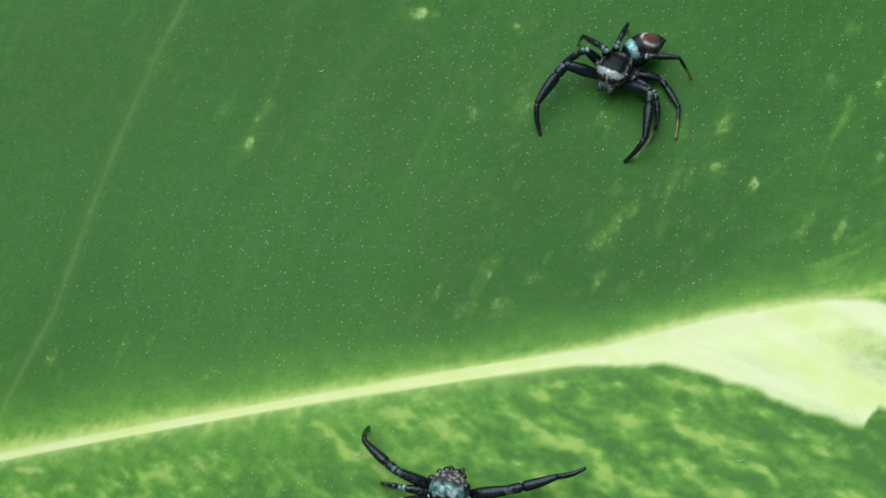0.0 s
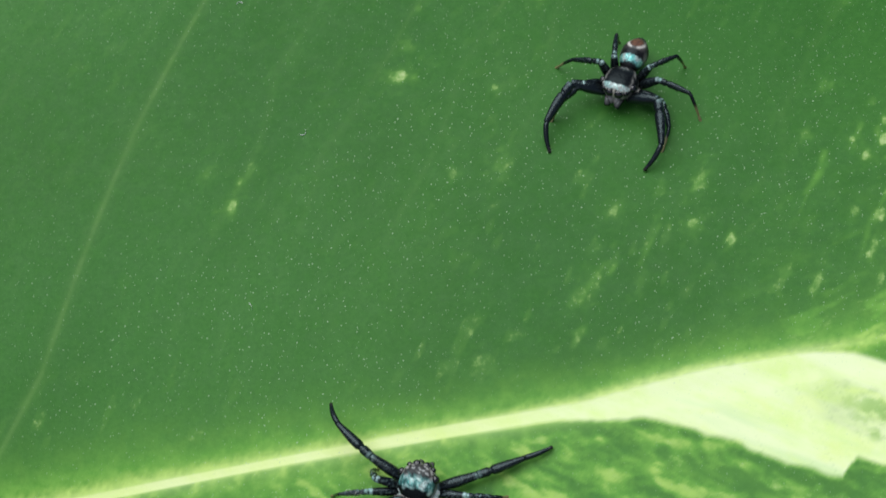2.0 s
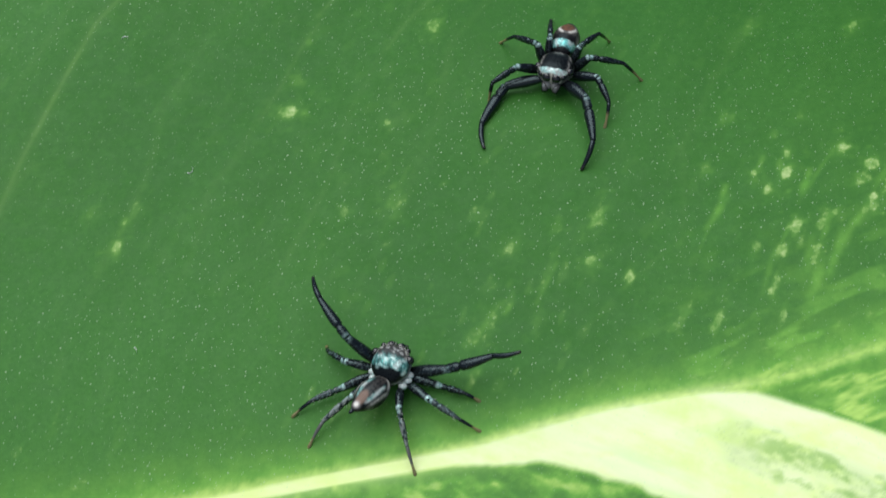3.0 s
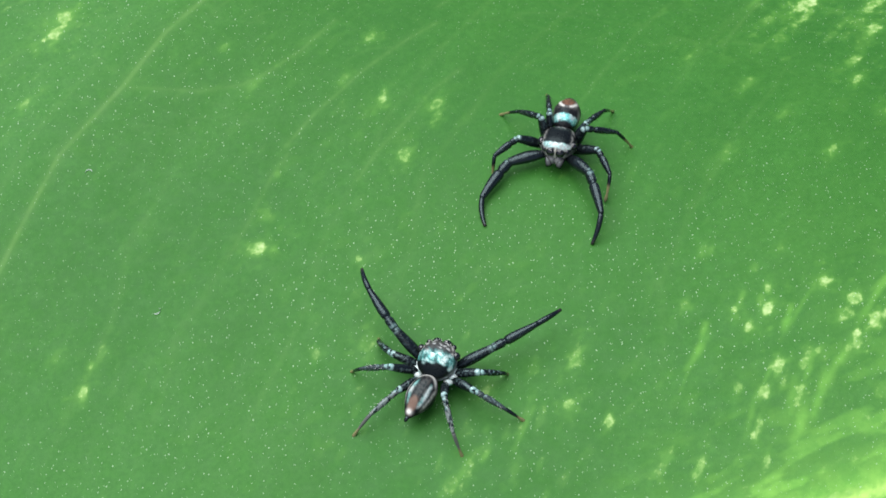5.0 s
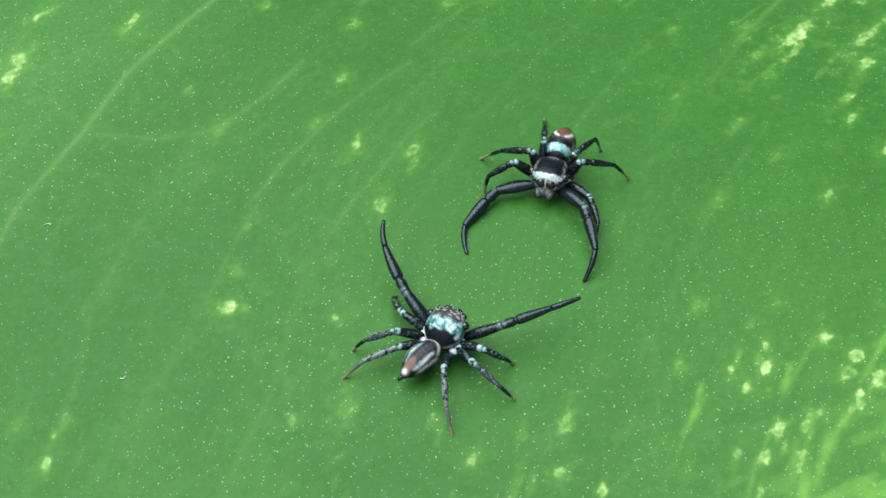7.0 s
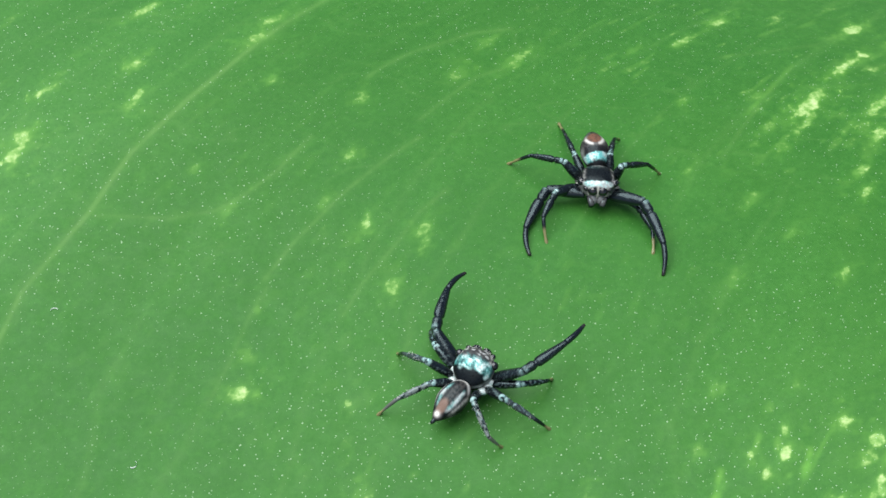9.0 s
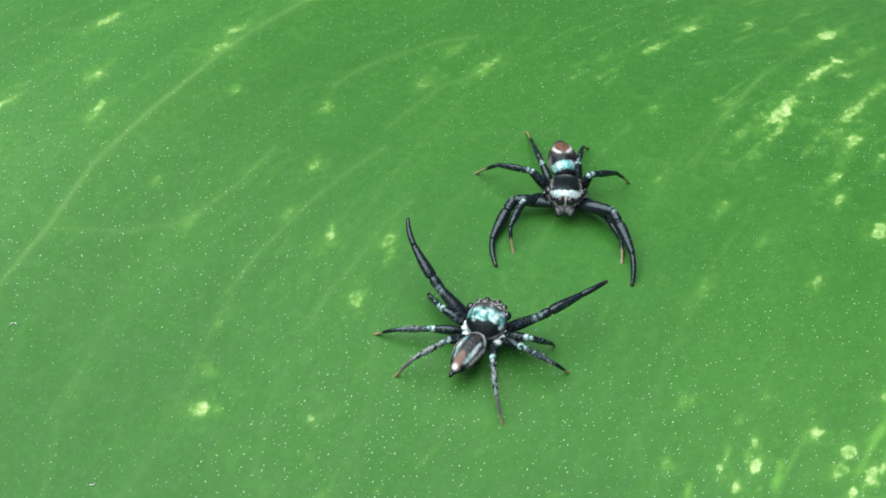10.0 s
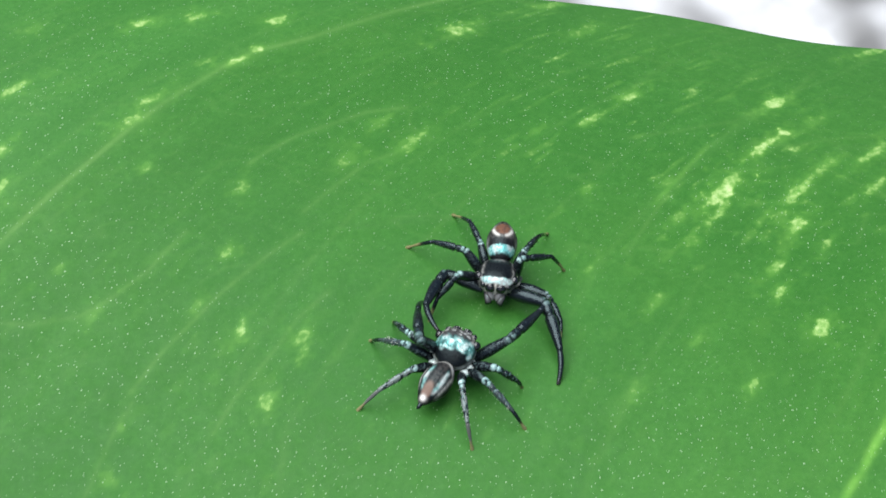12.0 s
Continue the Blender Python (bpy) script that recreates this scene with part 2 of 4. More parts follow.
FLECKS_D = [
    (24.4, 14.6, 1.35, 0.17, 0.75), (23.8, 13.7, 0.56, 0.13, 0.6), (25.7, 16.3, 0.53, 0.15, 0.6), (22.3, 8.5, 0.53, 0.16, 0.65), (22.4, 6.9, 0.32, 0.13, 0.75), (24.1, 4.5, 0.55, 0.21, 0.8),
    (20.4, 1.0, 0.30, 0.14, 0.7), (17.8, 12.0, 0.51, 0.17, 0.4), (18.3, 10.3, 0.40, 0.15, 0.4), (4.2, 16.9, 0.70, 0.15, 0.55), (1.0, 15.7, 0.57, 0.32, 0.35), (2.8, 18.6, 0.41, 0.13, 0.4),
    (13.6, 19.3, 0.46, 0.12, 0.65), (16.1, 21.6, 0.50, 0.14, 0.7), (10.8, 18.2, 0.29, 0.11, 0.35), (13.2, 13.9, 0.24, 0.11, 0.5), (13.0, 8.3, 0.33, 0.11, 0.45), (16.1, 6.0, 0.44, 0.13, 0.4),
]
FLECKS_E = [
    (18.0, 3.7, 0.29, 0.14, 0.4), (14.6, 0.6, 0.34, 0.19, 0.35), (-10.6, -5.5, 0.34, 0.25, 1), (-10.3, -3.4, 0.27, 0.16, 0.4), (-19.5, -13.2, 0.25, 0.13, 1), (-19.2, -11.8, 0.17, 0.09, 0.65),
    (-18.7, -11.2, 0.34, 0.11, 0.4), (-5.2, -6.3, 0.14, 0.11, 0.6), (-4.8, -11.4, 0.45, 0.17, 0.4), (-21.1, -11.2, 0.26, 0.11, 0.35), (-7.3, -11.9, 0.21, 0.14, 0.3), (-9.8, -0.7, 0.18, 0.10, 0.5),
    (28.7, 17.9, 1.02, 0.15, 0.75), (29.2, 18.3, 0.39, 0.09, 0.6), (26.0, 16.6, 0.53, 0.14, 0.6), (28.4, 15.0, 0.71, 0.16, 0.6), (24.6, 14.8, 0.53, 0.10, 0.6), (26.0, 20.5, 0.66, 0.17, 0.3),
]
FLECKS_F = [
    (19.8, 12.3, 0.42, 0.09, 0.6), (17.9, 12.2, 0.29, 0.09, 0.5), (17.4, 14.7, 0.32, 0.10, 0.4), (16.0, 21.4, 0.37, 0.09, 0.5), (30.6, 28.4, 1.19, 0.16, 0.6), (23.1, 12.3, 0.53, 0.16, 0.35),
    (25.2, 10.4, 0.63, 0.13, 0.35), (22.0, 12.0, 0.42, 0.10, 0.35), (-10.2, 25.3, 0.42, 0.17, 0.95), (-7.3, 26.1, 0.46, 0.14, 0.7), (-7.6, 26.3, 0.31, 0.12, 0.5), (-2.9, 26.3, 0.40, 0.17, 0.85),
    (-3.9, 23.7, 0.28, 0.12, 0.7), (-5.0, 22.7, 0.42, 0.14, 0.8), (-9.2, 19.6, 0.68, 0.15, 0.5), (-16.5, 19.9, 0.76, 0.13, 0.6), (-15.9, 24.4, 0.40, 0.20, 0.35), (-6.6, 22.5, 0.49, 0.09, 0.3),
]
FLECKS_G = [
    (-9.3, 14.6, 0.17, 0.09, 0.5), (2.4, 18.0, 0.60, 0.12, 0.3), (7.0, 26.6, 0.64, 0.26, 0.7), (12.0, 29.8, 0.67, 0.14, 0.5), (13.8, 27.4, 0.59, 0.24, 0.35), (4.0, 17.0, 0.79, 0.15, 0.4),
    (6.1, -12.8, 0.52, 0.19, 0.55), (1.5, -14.5, 0.28, 0.17, 0.4), (0.6, -18.6, 0.47, 0.20, 0.45), (-0.1, -19.5, 0.40, 0.19, 0.4), (7.8, -16.5, 0.24, 0.13, 0.7), (5.7, -15.5, 0.22, 0.15, 0.75),
    (10.4, -19.1, 0.63, 0.15, 0.5), (10.1, -19.5, 0.31, 0.17, 0.5), (12.2, -19.3, 0.55, 0.12, 0.75), (15.2, -17.3, 0.44, 0.13, 0.65), (15.5, -19.1, 0.49, 0.13, 0.6), (-0.3, -22.0, 0.43, 0.12, 0.5),
]
FLECKS_H = [
    (3.4, -16.4, 0.74, 0.10, 0.25), (3.0, -18.9, 0.51, 0.12, 0.25), (4.0, -13.3, 0.33, 0.12, 0.25), (-4.5, -11.5, 0.40, 0.18, 0.35), (-5.3, -23.0, 0.50, 0.40, 0.35), (-0.3, -19.5, 0.44, 0.18, 0.35),
]
FLECKS = FLECKS_A + FLECKS_B + FLECKS_C + FLECKS_D + FLECKS_E + FLECKS_F + FLECKS_G + FLECKS_H
# Soft yellow-green streaks: from x, y to x, y, half width, strength.
STREAKS_UPPER = [
    (12.9, -11.1, 12.3, -13.1, 0.15, 0.5), (17.3, -10.1, 16.8, -11.7, 0.17, 0.5), (19.1, -7.8, 16.6, -12.2, 0.08, 0.25), (22.8, -7.7, 20.6, -11.3, 0.20, 0.45),
    (20.6, -11.8, 18.0, -15.9, 0.21, 0.45), (16.2, -13.4, 15.2, -15.7, 0.09, 0.35), (18.4, -12.9, 17.1, -15.9, 0.13, 0.3), (21.5, -9.2, 22.8, -7.9, 0.12, 0.3),
    (15.0, -8.9, 14.2, -10.8, 0.12, 0.25), (12.4, -12.6, 11.4, -15.0, 0.08, 0.25), (25.0, 15.4, 23.6, 13.5, 0.11, 0.5), (21.1, 15.2, 19.8, 12.1, 0.11, 0.4),
    (19.8, 17.7, 16.5, 12.8, 0.11, 0.22), (23.5, 22.4, 23.9, 22.2, 0.08, 0.3), (26.6, -1.2, 24.8, -4.4, 0.22, 0.75), (24.9, -4.1, 22.8, -7.7, 0.22, 0.7),
]
STREAKS_UPPER_MORE = [
    (13.0, -11.6, 11.8, -13.8, 0.18, 0.5), (6.7, -12.1, 5.7, -13.4, 0.16, 0.4), (4.0, -15.5, 3.0, -17.8, 0.12, 0.25), (1.8, -17.7, 1.3, -18.3, 0.10, 0.3),
    (0.7, -18.3, -0.3, -20.0, 0.20, 0.35), (17.2, -14.5, 16.6, -17.6, 0.30, 0.4), (18.6, -12.8, 17.6, -13.7, 0.20, 0.5), (18.9, -14.0, 17.8, -17.1, 0.24, 0.45),
    (17.6, -15.9, 16.8, -18.7, 0.39, 0.5), (15.2, -15.4, 14.5, -17.9, 0.16, 0.3),
]
STREAKS_LOWER = [
    (-31.9, -29.7, -29.2, -29.9, 0.28, 0.9), (-21.8, -29.3, -19.9, -30.9, 0.41, 0.75), (-22.9, -29.2, -20.1, -32.0, 0.36, 0.6), (-17.1, -29.6, -16.0, -31.0, 0.35, 0.5),
    (-25.4, -30.0, -24.1, -30.3, 0.36, 0.3), (-20.9, -31.0, -19.4, -32.0, 0.36, 0.5), (-10.2, -27.8, -7.5, -28.4, 0.29, 0.6), (-11.6, -27.6, -10.6, -28.1, 0.17, 0.4),
    (-5.4, -28.1, -4.0, -28.7, 0.35, 0.7), (-6.7, -28.5, -4.9, -29.2, 0.39, 0.7), (-1.7, -29.0, 0.1, -30.6, 0.33, 0.4), (-4.5, -31.0, -3.5, -31.3, 0.19, 0.75),
    (0.3, -31.6, 1.9, -32.8, 0.34, 0.5), (2.9, -28.2, 6.0, -29.7, 0.32, 0.5),
]
STREAKS_LOWER_MORE = [
    (6.0, -29.7, 8.9, -31.6, 0.41, 0.65), (5.9, -29.1, 8.2, -30.3, 0.24, 0.4), (9.1, -30.9, 10.8, -31.9, 0.41, 0.75), (10.8, -31.9, 14.1, -33.5, 0.38, 0.6),
    (5.2, -31.4, 7.1, -32.3, 0.37, 0.3), (-3.7, -27.6, -1.1, -28.3, 0.23, 0.3), (1.8, -29.6, 3.3, -30.2, 0.28, 0.3),
]
# Side veins: the strong one, then faint ones with their strength, each from place to place.
STRONG_VEIN = [(-33.4, -32.0), (-32.0, -26.3), (-29.7, -21.9), (-27.1, -13.4), (-25.4, -8.2), (-23.5, -3.2), (-21.9, 0.9), (-18.7, 5.5), (-16.6, 9.5),
               (-13.8, 13.1), (-12.1, 15.1), (-10.0, 17.7), (-8.6, 19.3), (-5.5, 22.3), (-4.1, 23.5), (-1.1, 25.0), (1.9, 26.9), (3.5, 27.9), (8.0, 30.5)]
FAINT_VEINS = [
    (0.55, [(-18.8, 5.4), (-16.9, 5.3), (-14.4, 5.1), (-12.1, 5.5), (-10.7, 6.4), (-8.9, 8.1), (-7.1, 10.5)]),
    (0.6, [(-9.4, 1.2), (-7.8, 3.6), (-6.5, 5.1), (-5.6, 6.3), (-4.2, 7.8), (-3.0, 9.0), (-1.3, 10.5)]),
    (0.5, [(-5.4, -1.2), (-4.4, 0.7), (-2.6, 3.2), (-1.4, 5.2), (0.0, 6.7)]),
    (0.45, [(-1.2, 11.9), (0.5, 13.8), (1.9, 15.3), (3.4, 16.1)]),
    (0.6, [(-4.1, 15.1), (-3.0, 16.1), (-1.6, 17.2), (0.5, 18.3), (1.9, 19.1), (4.0, 19.6)]),
    (0.45, [(14.9, 9.3), (16.3, 11.9), (18.0, 14.8), (19.7, 17.4), (21.1, 18.9)]),
    (0.35, [(15.6, 18.0), (18.3, 18.8), (21.5, 19.9), (25.0, 22.7), (26.6, 25.2)]),
    (0.35, [(22.2, 18.1), (24.3, 18.1), (26.9, 19.0), (29.7, 19.6)]),
    (0.4, [(-12.2, -5.9), (-11.2, -3.8), (-10.1, -0.8), (-9.3, 0.6)]),
]


def off_line(x, y, ax, ay, bx, by):
    """How far places lie from a stretch of line, and how far along it they are, 0 to 1."""
    lx, ly = bx - ax, by - ay
    s = np.clip(((x - ax) * lx + (y - ay) * ly) / (lx * lx + ly * ly), 0.0, 1.0)
    return np.hypot(x - ax - s * lx, y - ay - s * ly), s


def off_path(x, y, path):
    """How far places lie from a bent line; 9 where they are not near it."""
    far = np.full_like(x, 9.0)
    for (ax, ay), (bx, by) in zip(path, path[1:]):
        near = (x > min(ax, bx) - 3) & (x < max(ax, bx) + 3) & (y > min(ay, by) - 3) & (y < max(ay, by) + 3)
        far[near] = np.minimum(far[near], off_line(x[near], y[near], ax, ay, bx, by)[0])
    return far


def leaf_pigment(x, y):
    """What colours the blade at each place: cream tissue, yellow flecks, veins; the blade's own darker and lighter
    green; and a painted sky sheen.
    """
    d = y - rib_y(x)
    u = x - vein_shift(d)
    fine = fractal(x * 2.1, y * 2.1, 3)
    ragged = (fractal(x * 0.9, y * 0.9, 11) - 0.5) * 1.1 + (fine - 0.5) * 0.5
    # midrib, broadening towards the tip
    core = np.interp(x, [-60, -30, -12, 0, 8, 13, 15, 40], [0.24, 0.16, 0.25, 0.42, 0.6, 0.4, 0.02, 0.02])
    cream = (1.0 - smooth(np.abs(d + 0.06), core * 0.8, core * 1.12 + 0.07)) * (1.0 - smooth(x, 12.0, 14.0))
    # the cream sector of the lower half, a fan with a split end
    bent = x + (fractal(x * 1.1, y * 1.1, 29) - 0.5) * 0.7 * smooth(x, 3.0, 8.0)
    below = np.interp(bent, [-3.5, -0.6, 1.3, 3.3, 5.0, 6.7, 8.1, 9.6, 11.4, 12.8, 13.4, 13.9, 14.7, 16.1, 17.9, 60.0],
                      [0.0, 0.71, 0.99, 1.18, 1.81, 2.61, 3.29, 4.11, 5.05, 5.74, 5.87, 4.98, 5.38, 5.98, 6.91, 25.0])
    above = np.interp(x, [-4.0, 0.0, 2.3, 4.7, 7.2, 9.6, 12.0, 14.0, 15.6, 17.0, 18.4, 60.0], [0.2, 0.45, 0.75, 1.05, 1.22, 1.30, 1.28, 0.85, 0.09, -0.62, -1.43, -26.0])
    crest = np.interp(x, [-4.0, 0.0, 2.3, 4.7, 7.2, 9.6, 12.0, 14.5, 16.9, 18.5, 40.0], [0.2, 0.45, 0.75, 1.05, 1.22, 1.30, 1.30, 1.41, 1.70, 2.08, 6.0])
    along, across = 0.90 * x - 0.43 * y, 0.43 * x + 0.90 * y
    climb, beside = 0.92 * x + 0.39 * y, 0.92 * y - 0.39 * x
    edge = np.minimum(d + below + ragged * 0.22 * (x > -1), above - d + ragged * 0.12)
    sector = smooth(edge, -0.10, 0.28) * smooth(x, -4.0, -2.0)
    floor_line = np.interp(x, [9.1, 10.8, 12.7, 15.0, 18.1, 40.0], [-0.09, -1.93, -3.27, -4.42, -6.58, -20.0])
    roof_line = np.interp(x, [9.1, 12.0, 13.4, 15.6, 18.3, 40.0], [0.0, 0.4, -0.43, -1.7, -3.45, -17.0])
    washed = smooth(np.minimum(d - floor_line, roof_line - d), -0.2, 0.6) * smooth(x, 8.5, 11.0)
    inlet = washed * smooth(fractal(along * 0.55 + 9, across * 1.5, 23, 2) * 0.5 + fractal(along * 2.0, across * 3.6, 25, 4) * 0.5, 0.42, 0.68) * smooth(x, 11.8, 15.5)
    haze = washed * smooth(fractal(along * 0.3 + 4, across * 0.8, 27, 2), 0.35, 0.65)
    cream = np.maximum(cream, sector * (1.0 - 0.05 * washed - 0.14 * haze) * (1.0 - 0.62 * inlet))
    rise = np.clip(d - np.maximum(core * 0.7, crest), 0, None)
    glow = np.where(d > 0, np.interp(x, [-30.0, -6.0, 4.0], [0.30, 0.28, 0.42]) * np.exp(-rise / 0.20), 0.35 * np.exp(-np.clip(-d - core, 0, None) / 0.28)) * (1.0 - 0.9 * smooth(x, 10.0, 15.0))
    cream = np.maximum(cream, glow * (0.95 + 0.12 * (fine - 0.35)) * ((d > crest * 0.8) | (d < 0)))
    # warm fringe over the midrib, sparser below it
    reach = np.interp(x, [-60, -30, -10, 5, 14, 40], [1.7, 1.5, 1.15, 0.95, 1.3, 2.4]) * (0.85 + 0.4 * fractal(x * 0.25, y * 0.25, 19, 2))
    fringe = (np.interp(x, [-24, 0], [0.88, 0.72]) * np.exp(-(rise / reach) ** 1.35 * 0.9) + 0.12 * np.exp(-rise / 0.4) + 0.04 * np.exp(-rise / 3.0)) * (d > 0) * (0.96 + 0.22 * (fine - 0.5) + 0.25 * (fractal(x * 5.0, y * 5.0, 21, 2) - 0.5))
    fringe = fringe * np.where(d < crest, 1.0 - smooth(crest - d, 0.0, 1.3) * smooth(x, 13.0, 16.0), 1.0)
    wedge = smooth(np.minimum(crest - d, d - above), -0.2, 0.3) * smooth(x, 12.5, 15.0)
    fringe = np.maximum(fringe, wedge * (0.44 + 0.5 * smooth(fractal(climb * 0.4, beside * 1.6, 61, 4), 0.35, 0.75)))
    fringe = np.maximum(fringe, 0.7 * np.exp(-np.abs(d - above) / 0.3) * smooth(x, 12.0, 15.0))
    fringe = np.maximum(fringe, np.exp(-np.clip(-d - core, 0, None) / 0.55) * (d <= 0) * 0.9 * (1.0 - smooth(x, 12.0, 14.0)))
    fringe = np.maximum(fringe, 0.92 * np.exp(-np.clip(-d - core, 0, None) / 3.2) * (d <= 0) * (1 - smooth(x, -10.0, 8.0)) * (0.7 + 0.8 * (fine - 0.4)))
    fringe = np.maximum(fringe, 0.8 * np.exp(-np.abs(edge) / 0.14) * smooth(x, -2.0, 1.0) * (d < 0))
    fleck = np.maximum(np.clip(fringe, 0, 1), 0.6 * sector * smooth(inlet, 0.0, 0.5))
    fleck = fleck * (1.0 - 0.9 * smooth(x, -8.0, 4.0) * smooth(cream, 0.86, 0.99))
    crumb = np.zeros_like(x)
    # mottles of the lower half, drawn out along its veins
    low = (d < 0) * smooth(-d, 0.4, 1.4)
    warp = (fractal(along * 0.35, across * 0.5, 43, 2) - 0.5) * 1.2
    mottle = fractal(along * 0.42, (across + warp) * 1.5, 41, 4) * 0.62 + fractal(along * 1.5, across * 2.6, 47, 3) * 0.38
    fleck = np.maximum(fleck, low * np.maximum(0.14, smooth(mottle, 0.27, 0.80) * 0.98))
    crumb = np.maximum(crumb, low * smooth(mottle, 0.48, 0.74) * 0.60)
    band = np.exp(-((d + 2.6 + 0.42 * (x - 2.6)) / 0.55) ** 2) * smooth(x, 1.5, 4.0) * (0.35 + smooth(mottle, 0.4, 0.6))
    fleck = np.maximum(fleck, low * band * 0.55)
    crumb = np.maximum(crumb, low * band * 0.45)
    # streaks and granules of the upper half, thick towards the tip's side
    crowd = smooth(x + 0.15 * (y + 20), 12.0, 23.0) * smooth(-y, -13.0, 6.0)
    streaks = fractal(u * 1.1, d * 0.16, 59, 3)
    lanes = smooth(fractal(u * 0.75 + 5, d * 0.09, 67, 2), 0.50, 0.72)
    grains = fractal(u * 2.6 + 3, d * 1.25, 73, 3)
    up = smooth(d, 0.8, 2.0)
    knots = smooth(fractal(u * 0.9 + 2, d * 0.42 + 7, 89, 3), 0.45, 0.66)
    crumb = np.maximum(crumb, 0.16 * up * crowd * knots * (0.55 + 0.45 * lanes) * (0.65 + 0.45 * smooth(grains, 0.4, 0.6)))
    crumb = np.maximum(crumb, up * crowd * lanes * 0.06)
    sparse = smooth(fractal(u * 1.3 + 4, d * 0.9 + 3, 131, 2), 0.66, 0.82) * (0.3 + 0.7 * smooth(fractal(x * 0.07, y * 0.07, 133, 2), 0.35, 0.6))
    crumb = np.maximum(crumb, up * sparse * 0.45)
    near_rib = np.exp(-np.clip(d - crest, 0, None) / np.interp(x, [0, 8, 16, 30], [0.8, 1.6, 3.4, 5.0])) * smooth(x, 2.0, 12.0) * (d > crest)
    fleck = np.maximum(fleck, near_rib * smooth(fractal(climb * 0.45, beside * 1.5, 79, 4), 0.38, 0.68) * 0.95)
    crumb = np.maximum(crumb, near_rib * smooth(fractal(climb * 0.6, beside * 1.9, 83, 3), 0.48, 0.68) * 0.6)
    streak_sheen = np.maximum(up * smooth(streaks, 0.50, 0.78) * 0.14, low * (0.8 + 0.9 * (mottle - 0.3)))
    # paler green towards the stalk, beside the midrib: sky sheen painted into the colour
    streak_sheen = np.maximum(streak_sheen, 0.85 * smooth(-x, 0.0, 24.0) * (1.0 - smooth(d, 8.0, 22.0)) * (d > 0))
    streak_sheen = np.maximum(streak_sheen, 0.8 * smooth(-(u + 31.0), 0.0, 5.0) * smooth(d, 18.0, 32.0))
    for fx, fy, length, width, strength in FLECKS:
        near = (np.abs(x - fx) < 3.0) & (np.abs(y - fy) < 3.0)
        fd = fy - rib_y(fx)
        lean = 0.30 + 9.4e-6 * fd ** 3
        size = math.hypot(lean, 1.0)
        tx, ty = lean / size, 1.0 / size
        run = (x[near] - fx) * tx + (y[near] - fy) * ty
        off = -(x[near] - fx) * ty + (y[near] - fy) * tx
        wobble = 1.0 + 1.5 * (fractal(x[near] * 2.6 + fx, y[near] * 2.6, 107, 3) - 0.5) + 0.6 * (fine[near] - 0.5)
        r = np.sqrt((run / (1.2 * length + 0.05)) ** 2 + (off / (1.3 * width + 0.05)) ** 2) * wobble
        crumb[near] = np.maximum(crumb[near], (0.12 + 0.95 * strength) * (1.0 - smooth(r, 0.55, 1.5)))
        fleck[near] = np.maximum(fleck[near], 0.20 * strength * np.exp(-(r / 1.8) ** 2))
    # soft streaks along the veins
    for ax, ay, bx, by, width, strength in STREAKS_UPPER + STREAKS_UPPER_MORE + STREAKS_LOWER + STREAKS_LOWER_MORE:
        near = (x > min(ax, bx) - 3) & (x < max(ax, bx) + 3) & (y > min(ay, by) - 3) & (y < max(ay, by) + 3)
        far, s = off_line(x[near], y[near], ax, ay, bx, by)
        broken = 0.45 + 0.9 * fractal(x[near] * 1.5, y[near] * 1.5, 127, 3)
        body = np.exp(-(far * (1.6 - 0.7 * broken) / (0.85 * width + 0.05)) ** 2) * strength * broken * (0.25 + 0.75 * np.sin(np.pi * (0.12 + 0.76 * s)))
        fleck[near] = np.maximum(fleck[near], (1.05 if max(ay, by) < -26.0 else 0.80) * body)
        if max(ay, by) < -26.0 or strength > 0.6:
            crumb[near] = np.maximum(crumb[near], smooth(body, 0.35, 0.8) * 0.75)
    # side veins: one strong, others faint
    wobble = (fractal(u * 0.2, d * 0.12, 71) - 0.5) * 0.6
    far = off_path(x + wobble * 0.25, y, STRONG_VEIN)
    vein = np.exp(-(far / 0.13) ** 2) * (0.45 + 0.5 * smooth(fractal(u * 0.5, d * 0.8, 77, 2), 0.4, 0.6)) + np.exp(-(far / 0.42) ** 2) * 0.32
    for strength, path in FAINT_VEINS:
        far = off_path(x + wobble * 0.3, y, path)
        vein = np.maximum(vein, strength * (0.75 * np.exp(-(far / 0.12) ** 2) + 0.35 * np.exp(-(far / 0.35) ** 2)) * (0.6 + 0.8 * (fine - 0.25)))
    phase = (u + wobble * 5.0 + 100.0) / 5.2
    faint = np.exp(-(((phase - np.floor(phase)) - 0.5) / 0.05) ** 2) * smooth(fractal(u * 0.16, d * 0.05, 113, 2), 0.36, 0.62)
    vein = np.maximum(vein, faint * 0.20 * (0.4 + fractal(x * 0.3, y * 0.3, 83)) * smooth(d, 4.0, 16.0))
    cross = fractal(x * 0.12, y * 0.5 + x * 0.10, 91, 2)
    vein = np.maximum(vein, np.exp(-((cross - 0.5) / 0.012) ** 2) * 0.22 * smooth(d, 22.0, 34.0)) * (d > 0)
    # thin dark lines in the cream sector
    lane = (across + 0.02 * along ** 2) * 0.8
    lines = np.exp(-((lane - np.floor(lane) - 0.5) / 0.03) ** 2) * smooth(fractal(along * 0.2, across * 0.4, 88), 0.45, 0.6)
    cream = cream * (1.0 - 0.14 * lines * (d < -0.6) * smooth(x, 4.0, 8.0))
    shade = smooth(fractal(u * 0.22, d * 0.06, 97, 2), 0.35, 0.75) * 0.8
    shade = np.maximum(shade, 0.8 * np.exp(-((half_width(x) - np.abs(d)) / 0.35) ** 2))
